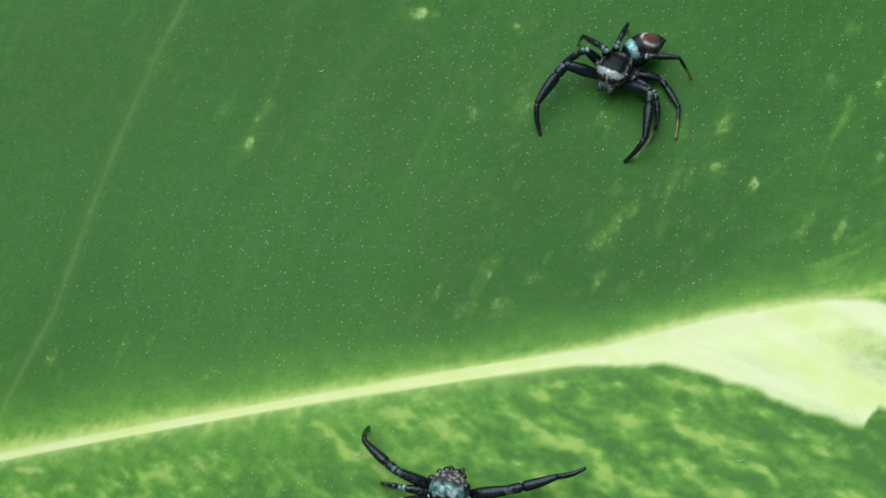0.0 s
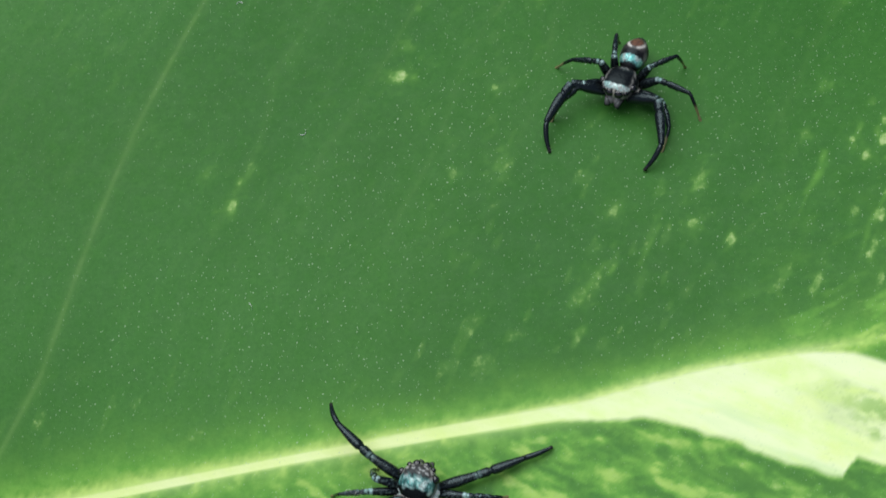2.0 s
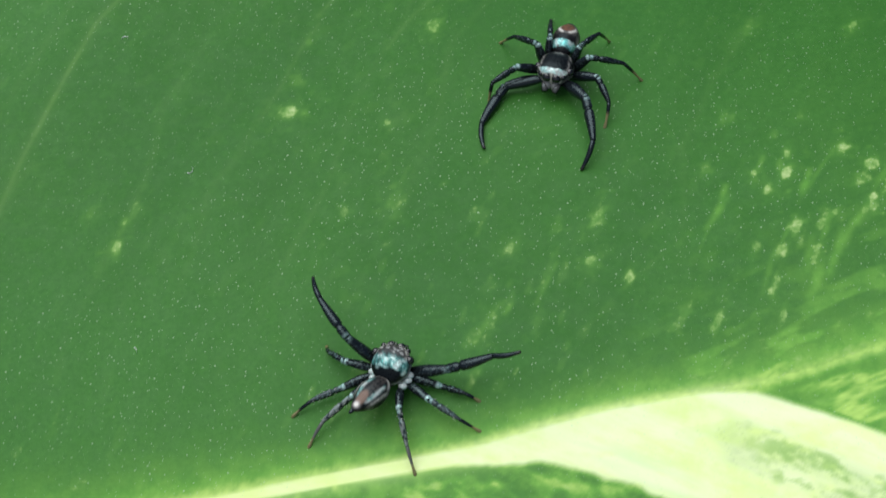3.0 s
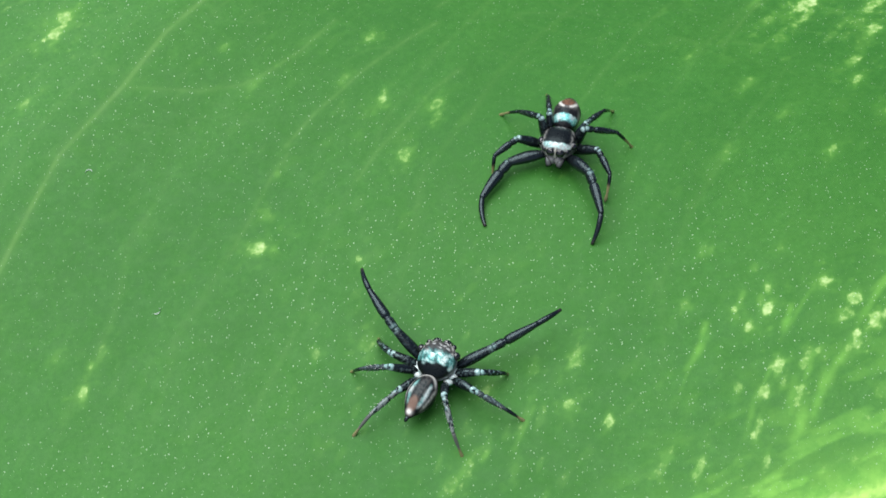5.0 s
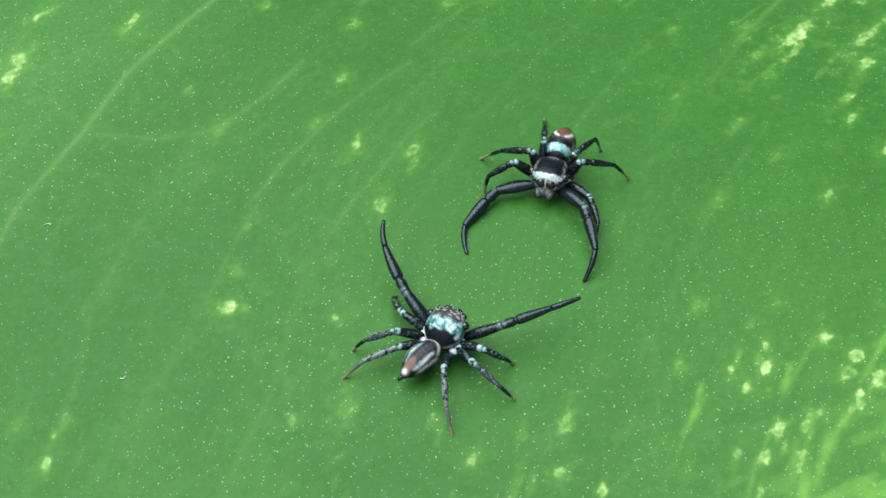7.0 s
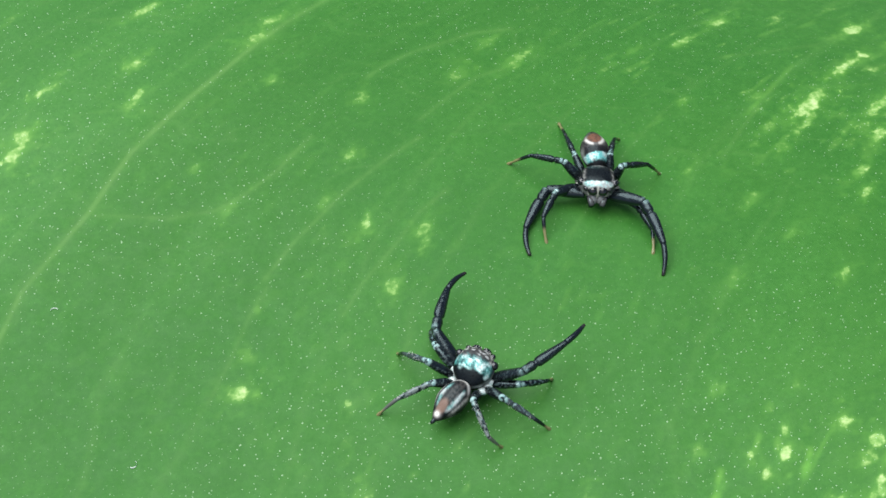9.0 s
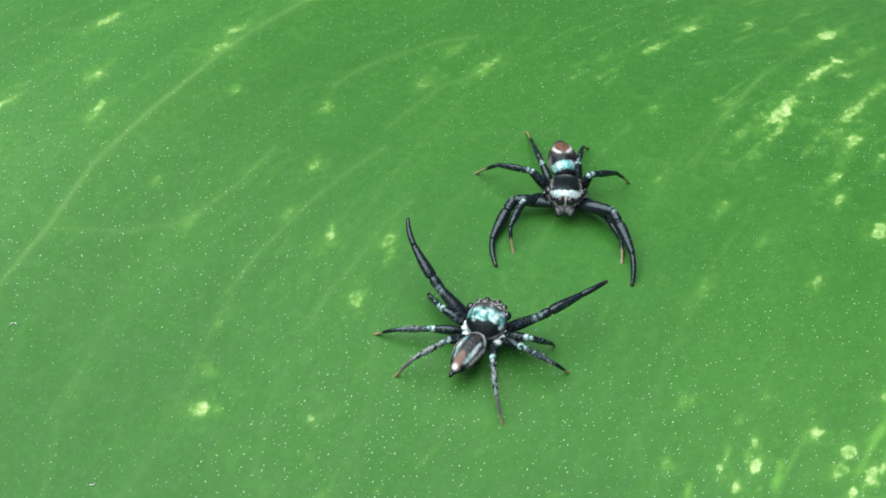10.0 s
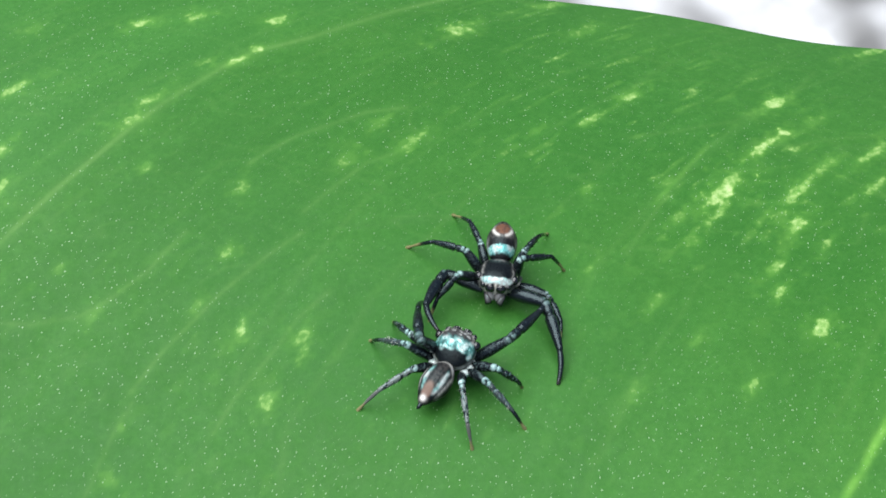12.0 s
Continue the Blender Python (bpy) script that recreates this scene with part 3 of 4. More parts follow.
    phase2 = (u + 100.0) / 2.3
    fold = 0.5 + 0.5 * np.cos(phase2 * 2 * np.pi) * smooth(d, 4.0, 20.0) * fractal(x * 0.08, y * 0.08, 15)
    return np.clip(cream, 0, 1), np.clip(fleck, 0, 1), np.clip(vein, 0, 1), shade, streak_sheen, fold, np.clip(crumb * (1 - 0.8 * cream), 0, 1)


def spaced(low, fine_low, fine_high, high, fine, coarse):
    parts = [np.linspace(low, fine_low, coarse, endpoint=False), np.arange(fine_low, fine_high, fine), np.linspace(fine_high, high, coarse)]
    return np.concatenate(parts)


def build_leaf():
    root = new("leaf")
    tagged(root, label="broad green leaf with cream and yellow variegation along its midrib", category="leaf")
    xs = spaced(-118.0, -36.0, 33.0, 108.0, 0.115, 26)
    vs = np.concatenate([np.linspace(-1.0, -0.20, 16, endpoint=False), np.arange(-0.20, 0.06, 0.0020), np.arange(0.06, 0.985, 0.0024), np.linspace(0.985, 1.0, 10)])
    X, V = np.meshgrid(xs, vs, indexing="ij")
    W = half_width(X)
    Y = rib_y(X) + V * W
    Z = leaf_z(X, Y) - 0.5 * np.clip(np.abs(V) - 0.955, 0, None) ** 1.2 * 8.0
    groove = np.exp(-((Y - rib_y(X)) / 0.7) ** 2)
    d = Y - rib_y(X)
    crease = np.interp(X, [-3.0, 2.0, 6.8, 9.7, 13.6, 19.2, 26.3, 40.0], [10.7, 10.7, 11.4, 11.8, 13.0, 15.4, 18.3, 22.0])
    Z = Z - 0.07 * np.exp(-((Y - crease) / 0.5) ** 2) * smooth(X, -4.0, 8.0)
    Z = Z - 0.06 * groove + 0.02 * (hash_noise(X * 0.35, Y * 0.35, 5) - 0.5)
    nx, nv = X.shape
    verts = np.stack([X, Y, Z], -1).reshape(-1, 3) * MM
    index = np.arange(nx * nv).reshape(nx, nv)
    quads = np.stack([index[:-1, :-1], index[1:, :-1], index[1:, 1:], index[:-1, 1:]], -1).reshape(-1, 4)
    data = bpy.data.meshes.new("blade")
    data.vertices.add(len(verts))
    data.vertices.foreach_set("co", verts.astype(np.float32).ravel())
    data.loops.add(quads.size)
    data.loops.foreach_set("vertex_index", quads.astype(np.int32).ravel())
    data.polygons.add(len(quads))
    data.polygons.foreach_set("loop_start", np.arange(0, quads.size, 4, dtype=np.int32))
    data.polygons.foreach_set("loop_total", np.full(len(quads), 4, dtype=np.int32))
    data.update()
    data.validate()
    data.polygons.foreach_set("use_smooth", [True] * len(data.polygons))
    data.materials.append(LEAF)
    blade = new("blade", data)
    blade.parent = root
    cream, fleck, vein, shade, streak_sheen, fold, crumb = (a.ravel() for a in leaf_pigment(X.ravel(), Y.ravel()))
    one = np.ones_like(cream)
    paint(blade, "pigment", np.stack([cream, fleck, vein, one], -1))
    paint(blade, "tissue", np.stack([shade, streak_sheen, fold, one], -1))
    weigh(blade, "crumb", crumb)
    thick = blade.modifiers.new("thickness", "SOLIDIFY")
    thick.thickness, thick.offset = 0.35 * MM, -1.0
    # the keel of the midrib under the blade and the stalk down to the ground
    verts, faces = [], []
    sides = 10
    path = [(x, rib_y(x), float(leaf_z(x, rib_y(x))) - 2.6) for x in np.linspace(100, -114, 40)]
    path += [(-119, rib_y(-119), path[-1][2] - 4), (-124, rib_y(-124) - 1, path[-1][2] - 16), (-127, rib_y(-127) - 2, -240), (-130, rib_y(-130) - 3, -452)]
    for k, (px, py, pz) in enumerate(path):
        r = min(0.5 + 2.0 * k / 40, 2.6)
        flat = k < 41
        for s in range(sides):
            a = 2 * math.pi * s / sides
            off = (0.0, math.cos(a) * r, math.sin(a) * min(r, 2.0)) if flat else (-math.sin(a) * r, math.cos(a) * r, 0.0)
            verts.append(((px + off[0]) * MM, (py + off[1]) * MM, (pz + off[2]) * MM))
    for k in range(len(path) - 1):
        for s in range(sides):
            a, b = k * sides + s, k * sides + (s + 1) % sides
            faces.append((a, b, b + sides, a + sides))
    mesh_object("stalk", verts, faces, STALK, root, "green leaf stalk and keel")
    return root


leaf = build_leaf()

# ---- the ground far below ----
GROUND_Z = -0.45
flags = mesh_object("ground", [(-0.6, -0.6, GROUND_Z), (0.6, -0.6, GROUND_Z), (0.6, 0.6, GROUND_Z), (-0.6, 0.6, GROUND_Z)], [(0, 1, 2, 3)], PAVING, smooth=False)
tagged(flags, label="pale blotched paving far below the leaf", category="ground", kind="structure")


# ---- the spiders ----
BLACK, INK = (0.005, 0.006, 0.007), (0.006, 0.008, 0.010)
TEAL, SILVER = (0.19, 0.68, 0.62), (0.80, 0.88, 0.84)
GREY, BROWN, RUST, FOOT = (0.055, 0.05, 0.046), (0.16, 0.095, 0.06), (0.17, 0.078, 0.048), (0.23, 0.205, 0.09)


def blend(a, b, s):
    return tuple(p + (q - p) * s for p, q in zip(a, b))


def step(value, low, high):
    s = min(max((value - low) / (high - low), 0.0), 1.0)
    return s * s * (3 - 2 * s)


def ball(rings, sides, shape):
    """A closed skin: shape(unit vector) gives each point in millimetres; the poles lie fore and aft."""
    verts, faces = [], []
    for i in range(rings + 1):
        phi = math.pi * i / rings
        for j in range(sides):
            theta = 2 * math.pi * j / sides
            verts.append(shape(math.sin(phi) * math.cos(theta), -math.cos(phi), math.sin(phi) * math.sin(theta)))
    for i in range(rings):
        for j in range(sides):
            a, b = i * sides + j, i * sides + (j + 1) % sides
            faces.append((a, b, b + sides, a + sides))
    return verts, faces


def skin(name, verts, faces, material, parent, dye, label=""):
    """A painted part: dye(x, y, z) gives a colour and a sheen."""
    ob = mesh_object(name, [(x * MM, y * MM, z * MM) for x, y, z in verts], faces, material, parent, label)
    dyed = [dye(*v) for v in verts]
    paint(ob, "pigment", [(*colour, 1.0) for colour, _ in dyed])
    weigh(ob, "sheen", [sheen for _, sheen in dyed])
    return ob


def tube(profile, sides=12, bow=0.0, flat=1.0):
    """A limb along +Y: profile of (y, radius), bowed upwards in its middle."""
    verts, faces = [], []
    total = profile[-1][0]
    for y, r in profile:
        lift = bow * math.sin(math.pi * min(max(y / total, 0), 1))
        for s in range(sides):
            a = 2 * math.pi * s / sides
            verts.append((math.cos(a) * r * flat, y, math.sin(a) * r + lift))
    for k in range(len(profile) - 1):
        for s in range(sides):
            a, b = k * sides + s, k * sides + (s + 1) % sides
            faces.append((a, a + sides, b + sides, b))
    for base, y, flip in ((0, profile[0][0], False), ((len(profile) - 1) * sides, total, True)):
        ring = [base + s for s in range(sides)]
        faces.append(tuple(ring if not flip else ring[::-1]))
    return verts, faces


def limb_profile(length, r0, rmax, r1, where=0.4, rings=18, notch=0.0, pad=0.0):
    """Radii along a limb; a notch sets the short knee piece off from the rest."""
    rows = [(0.0, r0 * 0.4)]
    for k in range(rings + 1):
        s = k / rings
        r = r0 + (rmax - r0) * math.sin(min(s / where, 1.0) * math.pi / 2) if s < where else rmax + (r1 - rmax) * ((s - where) / (1 - where)) ** 1.3
        if notch:
            r *= 1.0 - notch * math.exp(-((s - 0.27) / 0.035) ** 2)
        rows.append((s * length + 0.02, r))
    if pad:
        rows = [row for row in rows if row[0] < length - 0.20]
        rows += [(length - 0.14, pad * 0.62), (length + 0.04, pad * 0.85), (length + 0.20, pad * 0.9), (length + 0.31, pad * 0.4)]
    else:
        rows.append((length + 0.05, r1 * 0.55))
    return rows


def bristles(profile, count, length, rng, flat=1.0):
    """Fine hairs on a limb, as slim spikes."""
    verts, faces = [], []
    total = profile[-1][0]
    for _ in range(count):
        y = rng.uniform(0.1, 0.95) * total
        r = np.interp(y, [p[0] for p in profile], [p[1] for p in profile])
        a = rng.uniform(0, 2 * math.pi)
        out = (math.cos(a), 0.9 + rng.uniform(-0.3, 0.5), math.sin(a))
        size = math.sqrt(sum(c * c for c in out))
        long = length * rng.uniform(0.5, 1.2)
        root = (math.cos(a) * r * flat * 0.9, y, math.sin(a) * r * 0.9)
        tip = tuple(p + c / size * long for p, c in zip(root, out))
        side = (-math.sin(a) * 0.012, 0.0, math.cos(a) * 0.012)
        base = len(verts)
        verts += [tuple(p + q for p, q in zip(root, side)), tuple(p - q for p, q in zip(root, side)), (root[0], root[1] + 0.02, root[2]), tip]
        faces += [(base, base + 1, base + 3), (base + 1, base + 2, base + 3), (base + 2, base, base + 3)]
    return verts, faces


# hip places, thickest radii, and the lengths of femur, tibia and foot
HIPS_RAISED = {1: (0.72, 0.18, 0.62), 2: (0.80, -0.12, 0.66), 3: (0.80, -0.42, 0.66), 4: (0.66, -0.76, 0.66)}
HIPS_BRACED = {1: (0.62, 0.75, 0.85), 2: (0.80, 0.06, 0.66), 3: (0.80, -0.30, 0.66), 4: (0.68, -0.66, 0.66)}
GIRTHS = {1: (0.345, 0.30, 0.145), 2: (0.26, 0.19, 0.10), 3: (0.26, 0.185, 0.095), 4: (0.25, 0.175, 0.095)}
SIZES_RAISED = {1: (2.34, 2.56, 1.54), 2: (1.75, 1.41, 0.66), 3: (1.87, 1.77, 1.10), 4: (1.58, 1.89, 1.32)}
SIZES_BRACED = {1: (2.01, 2.58, 1.66), 2: (1.75, 1.55, 1.18), 3: (1.53, 1.90, 1.66), 4: (1.37, 1.64, 1.92)}


def build_leg(parent, number, side, pale_rear, rng):
    hip, (ra, rb, rc) = (HIPS_RAISED if pale_rear else HIPS_BRACED)[number], GIRTHS[number]
    if number > 1:
        ra, rb = ra * 1.10, rb * 1.08
    a, b, c = (SIZES_RAISED if pale_rear else SIZES_BRACED)[number]
    front = number == 1
    name = "front_leg" if front else "leg"

    def femur_dye(x, y, z):
        s = y / a
        patch = step(s, 0.90 if pale_rear else 0.94, 0.95 if pale_rear else 0.97) * step(z, 0.02, 0.10) * (0.20 if front else 1.0 if pale_rear else 0.6)
        root_patch = (1 - step(s, 0.06, 0.14)) * step(z, -0.05, 0.1) * (0.9 if pale_rear else 0.1)
        hem = (0.04 if front or not pale_rear else 0.12) * step(z, 0.03, 0.12) * step(s, 0.15, 0.4) * step(noisy(x, y, z, number * 7.7 + side * 2, 9.0), 0.12, 0.38)
        shine = max(patch, root_patch, hem) * step(noisy(x, y, z, number * 3.1 + side, 6.0), -0.45, 0.05)
        return blend(INK, blend(TEAL, SILVER, 0.6), shine), shine

    def tibia_dye(x, y, z):
        s = y / b
        ring = (1 - step(s, 0.05, 0.11)) * step(z, 0.03, 0.09) * (0.2 if front else 0.9 if pale_rear else 0.55)
        second = (0.04 if front or not pale_rear else 0.22) * step(z, 0.0, 0.08) * step(noisy(x, y, z, number * 5.3 + side, 9.0), 0.10, 0.36) * (1 - step(s, 0.75, 0.95))
        shine = max(ring, second) * step(noisy(x, y, z, number * 2.3 - side, 6.0), -0.35, 0.1)
        colour = blend(INK, blend(TEAL, SILVER, 0.5), shine)
        if number == 4 and pale_rear:
            colour = blend(colour, (0.24, 0.27, 0.25), 0.75 * step(z, -0.05, 0.08) * step(noisy(x, y, z, side * 5.0, 7.0), -0.25, 0.15))
        elif number == 3 and pale_rear:
            colour = blend(colour, (0.14, 0.18, 0.18), 0.25 * step(z, 0.02, 0.1))
        return colour, shine

    def foot_dye(x, y, z):
        s = y / c
        if front:
            return blend(INK, (0.03, 0.025, 0.022), step(s, 0.75, 1.0)), 0.0
        start = blend(INK, (0.20, 0.20, 0.18), 0.6 if number == 4 and pale_rear else 0.0)
        return blend(start, FOOT, step(s, 0.62 if pale_rear else 0.38, 0.85 if pale_rear else 0.62)), 0.0

    thigh = limb_profile(a, ra * 0.60, ra, ra * 0.70, 0.5, 34)
    shin = limb_profile(b, rb * 0.88, rb, rb * 0.55, 0.45, 38, 0.30)
    sole = limb_profile(c, rc * 1.05, rc * 1.08, rc * (0.62 if front else 0.45), 0.25, 12, 0.0, 0.0 if front else 0.11)
    leg = skin(name, *tube(thigh, 20, 0.05, 0.86), CUTICLE, parent, femur_dye)
    leg.matrix_basis = pose(hip[0] * side * MM, hip[1] * MM, hip[2] * MM, 0, 0, -90 * side)
    tibia = skin("tibia", *tube(shin, 20, 0.06 if front else 0.03, 0.86), CUTICLE, leg, tibia_dye)
    foot = skin("foot", *tube(sole, 12, 0.10 if front else 0.04), CUTICLE, leg, foot_dye, "" if front else "brown foot tip")
    hairs = bristles(shin, 26 if front else 34, 0.16 if front else 0.2, rng, 0.86)
    fuzz = mesh_object("bristles", [(x * MM, y * MM, z * MM) for x, y, z in hairs[0]], hairs[1], FUZZ if (pale_rear and number > 2) else DARK_FUZZ, leg)
    return leg, tibia, foot, fuzz


def carapace_shape(sx, sy, sz):
    """High square head in front, rounded and sloping to the rear."""
    power = lambda v, e: math.copysign(abs(v) ** e, v)
    x, y, z = power(sx, 0.86), power(sy, 0.80), power(sz, 0.86)
    width = 1.06 - 0.16 * step(-y, 0.2, 1.0) - 0.05 * step(y, 0.3, 1.0)
    height = 0.66 - 0.20 * step(-y, 0.1, 1.0)
    lift = 0.06 * step(y, -0.2, 0.6)
    return x * width * 0.95, y * 1.04, z * height + lift + (0.05 if z > 0 else 0.0)


def narrow_carapace(sx, sy, sz):
    x, y, z = carapace_shape(sx, sy, sz)
    return x * 0.96, y * 1.025, z


def abdomen_shape(sx, sy, sz):
    taper = 1.0 - 0.40 * step(-sy, 0.0, 1.0)
    return sx * 0.76 * taper, sy * 1.27, sz * 0.62 * taper - 0.12 * (1 - sy)


def plump_shape(sx, sy, sz):
    taper = 1.0 - 0.22 * step(-sy, 0.1, 1.0)
    return sx * 0.77 * taper, sy * 1.26, sz * 0.70 * taper - 0.05 * (1 - sy)


def noisy(x, y, z, seed, scale):
    return noise.noise(Vector((x * scale + seed, y * scale, z * scale)))


def build_spider(label, pale_rear, seed):
    """In the body's own space: +Y forwards, origin on the leaf beneath its middle."""
    rng = random.Random(seed)
    root = new("jumping_spider")
    tagged(root, label=label, category="spider", group="jumping spiders on the leaf")

    def carapace_dye(x, y, z):
        n1 = noisy(x, y, z, seed, 3.0)
        n2 = noisy(x, y, z, seed + 9, 7.0)
        top = step(z, 0.15, 0.40)
        rim = step(math.hypot(x / 1.0, y / 1.14) + 0.1 * n1, 0.90, 0.97) * step(z, -0.25, -0.05) * (1 - step(z, 0.05, 0.25))
        if pale_rear:
            band = step(y + 0.25 * n1, -0.42, -0.22) * (1 - step(y + 0.3 * n2, 0.10, 0.4)) * top * (0.35 + 0.65 * step(n1 + 0.6 * n2, -0.25, 0.2))
            crown = step(y + 0.2 * n1, 0.15, 0.45) * top
            colour = blend(BLACK, (0.085, 0.078, 0.074), 0.7 * crown * (0.6 + 0.4 * step(n2, -0.3, 0.2)))
            colour = blend(colour, (0.45, 0.46, 0.44), 0.8 * crown * step(n2, 0.22, 0.42))
            colour = blend(colour, TEAL, band * (0.6 + 0.4 * n2))
            colour = blend(colour, SILVER, 0.75 * band * step(n1 + 0.4 * n2, 0.05, 0.3))
            edge = step(math.hypot(x / 0.98, y / 1.10), 0.82, 0.92) * step(y, -0.1, 0.3) * step(z, 0.1, 0.3)
            colour = blend(colour, (0.42, 0.40, 0.36), 0.7 * edge * step(n2, -0.3, 0.2))
            colour = blend(colour, (0.5, 0.5, 0.46), 0.75 * rim)
            return colour, max(band * 0.95, rim * 0.3)
        band = step(y + 0.05 * n2 + 0.14 * x * x, 0.62, 0.70) * (1 - step(y, 0.88, 0.96)) * step(z, 0.28, 0.42) * (1 - step(abs(x), 0.80, 0.92)) * (0.55 + 0.45 * step(n2, -0.25, 0.15))
        spot = math.exp(-((x / 0.24) ** 2 + ((y + 0.62) / 0.15) ** 2)) * step(z, 0.0, 0.25)
        margin = math.exp(-((abs(x) - 0.74 + 0.20 * step(-y, 0.2, 0.9)) / 0.07) ** 2) * step(z, 0.05, 0.25) * (1 - step(y, 0.5, 0.75)) * step(n2, -0.25, 0.2)
        colour = blend(BLACK, blend(SILVER, TEAL, 0.55 * step(n1, -0.1, 0.3)), min(1.0, band * 1.1))
        colour = blend(colour, (0.40, 0.39, 0.36), 0.85 * max(spot * step(n2, -0.4, 0.3), 0.6 * margin))
        brow = math.exp(-((abs(x) - 0.48) / 0.045) ** 2) + math.exp(-(x / 0.06) ** 2) + math.exp(-((abs(x) - 0.80) / 0.05) ** 2)
        face = step(y, 0.84, 0.96) * max(min(1.0, brow), 0.25 * step(n2, -0.05, 0.25)) * step(z, -0.3, -0.1)
        colour = blend(colour, (0.62, 0.58, 0.50), 0.95 * face)
        flank = step(abs(x), 0.7, 0.9) * step(y, 0.0, 0.5) * (1 - step(z, 0.1, 0.4)) * step(n2, -0.1, 0.3)
        colour = blend(colour, (0.45, 0.44, 0.40), 0.75 * max(flank, 0.5 * rim))
        return colour, max(band, 0.2 * spot)

    def abdomen_dye(x, y, z):
        n1 = noisy(x, y, z, seed + 3, 3.5)
        n2 = noisy(x, y, z, seed + 5, 8.0)
        up = step(z, -0.25, 0.12)
        if pale_rear:
            y = y / 1.21
            taper = 1.0 - 0.42 * step(-y, -0.1, 1.0)
            wide = (0.34 + 0.09 * math.cos(1.6 * (y + 0.1))) * taper + 0.03 * n1
            stripe = math.exp(-((abs(x) - wide) / ((0.045 + 0.055 * math.cos(1.5 * y + 0.3)) * taper)) ** 4) * up * step(y, -0.66, -0.40) * (1 - step(y, 0.38, 0.66)) * (0.55 + 0.45 * step(n2 + 0.3 * n1, -0.3, 0.1))
            outline = math.exp(-((abs(x) - 0.66 * taper) / 0.05) ** 2) * step(z, -0.5, -0.2) * step(y, -0.7, -0.3) * (0.5 + 0.5 * step(n2, -0.3, 0.2))
            arc = math.exp(-((math.hypot(x / 0.80, y / 1.08) - 0.88) / 0.06) ** 2) * step(y, 0.4, 0.75) * up
            patch = math.exp(-((x / 0.27) ** 2 + ((y + 0.50) / 0.36) ** 2)) * up
            colour = blend((0.005, 0.005, 0.006), (0.045, 0.040, 0.037), (1 - step(abs(x), 0.18, 0.34)) * step(n2, -0.5, 0.3))
            colour = blend(colour, (0.23, 0.145, 0.11), 0.95 * step(patch, 0.25, 0.65))
            colour = blend(colour, blend((0.25, 0.50, 0.46), (0.62, 0.66, 0.63), step(n1 + 0.5 * n2, -0.3, 0.3)), min(1, 0.92 * stripe))
            colour = blend(colour, (0.55, 0.54, 0.50), 0.85 * max(outline * 0.8, arc))
            spot = math.exp(-((x / 0.15) ** 2 + ((y + 0.84) / 0.10) ** 2)) * up
            colour = blend(colour, (0.85, 0.80, 0.74), min(1, spot * 1.7))
            return colour, min(1, stripe) * 0.45
        x, y = x / 1.07, y / 1.05
        band = step(y + 0.08 * n2, 0.46, 0.58) * (1 - step(y + 0.08 * n2, 0.78, 0.94)) * step(z, -0.1, 0.2)
        ring = math.hypot(x / 0.38, (y + 0.44) / 0.42)
        arc = math.exp(-((ring - 1.12) / 0.17) ** 2) * (0.35 * step(y, -0.9, -0.5) + 0.65 * step(y, -0.52, -0.34)) * (0.12 + 0.88 * step(abs(x), 0.08, 0.20)) * up
        cap = (1 - step(ring, 0.86, 0.98)) * step(z, -0.5, -0.3)
        colour = blend((0.012, 0.011, 0.012), (0.065, 0.06, 0.057), step(-y, -0.3, 0.0) * step(n2, -0.3, 0.3))
        colour = blend(colour, blend((0.16, 0.70, 0.66), SILVER, 0.15 + 0.70 * step(n1, -0.1, 0.3)), band)
        colour = blend(colour, (0.70, 0.66, 0.60), 0.95 * min(1, arc * 1.2))
        colour = blend(colour, blend(RUST, (0.09, 0.05, 0.037), step(n2, 0.0, 0.4)), cap)
        sides = step(abs(x), 0.55, 0.7) * step(z, -0.35, -0.15) * step(y, -0.2, 0.3)
        colour = blend(colour, (0.40, 0.40, 0.37), 0.5 * sides)
        return colour, band

    body_z = 1.28
    carapace = skin("carapace", *ball(64, 72, carapace_shape if pale_rear else narrow_carapace), SCALES, root, carapace_dye)
    carapace.matrix_basis = pose(0, 0.05 * MM, body_z * MM, 3) if pale_rear else pose(0, 0.13 * MM, (body_z - 0.06) * MM, 3)
    abdomen = skin("abdomen", *ball(64, 56, abdomen_shape if pale_rear else plump_shape), SCALES, root, abdomen_dye)
    abdomen.matrix_basis = pose(0, -2.10 * MM, 1.22 * MM, 3)
    tail = [(0.0, 0.10), (0.10, 0.12), (0.26, 0.10), (0.36, 0.04)]
    spinneret = skin("spinneret", *tube(tail, 10), CUTICLE, abdomen, lambda x, y, z: (BLACK, 0.0))
    spinneret.matrix_basis = pose(0, (-1.14 if pale_rear else -1.04) * MM, -0.24 * MM, -8, 0, 180)
    waist = skin("pedicel", *tube([(0, 0.18), (0.2, 0.16), (0.4, 0.2)], 10), CUTICLE, root, lambda x, y, z: (BROWN, 0.0))
    waist.matrix_basis = pose(0, -0.86 * MM, 1.16 * MM, 0, 0, 180)
    plate = skin("sternum", *ball(14, 16, lambda a, b, c: (a * 0.62, b * 0.95, c * 0.22)), CUTICLE, root, lambda x, y, z: ((0.05, 0.045, 0.04), 0.0))
    plate.matrix_basis = pose(0, -0.02 * MM, 0.80 * MM)
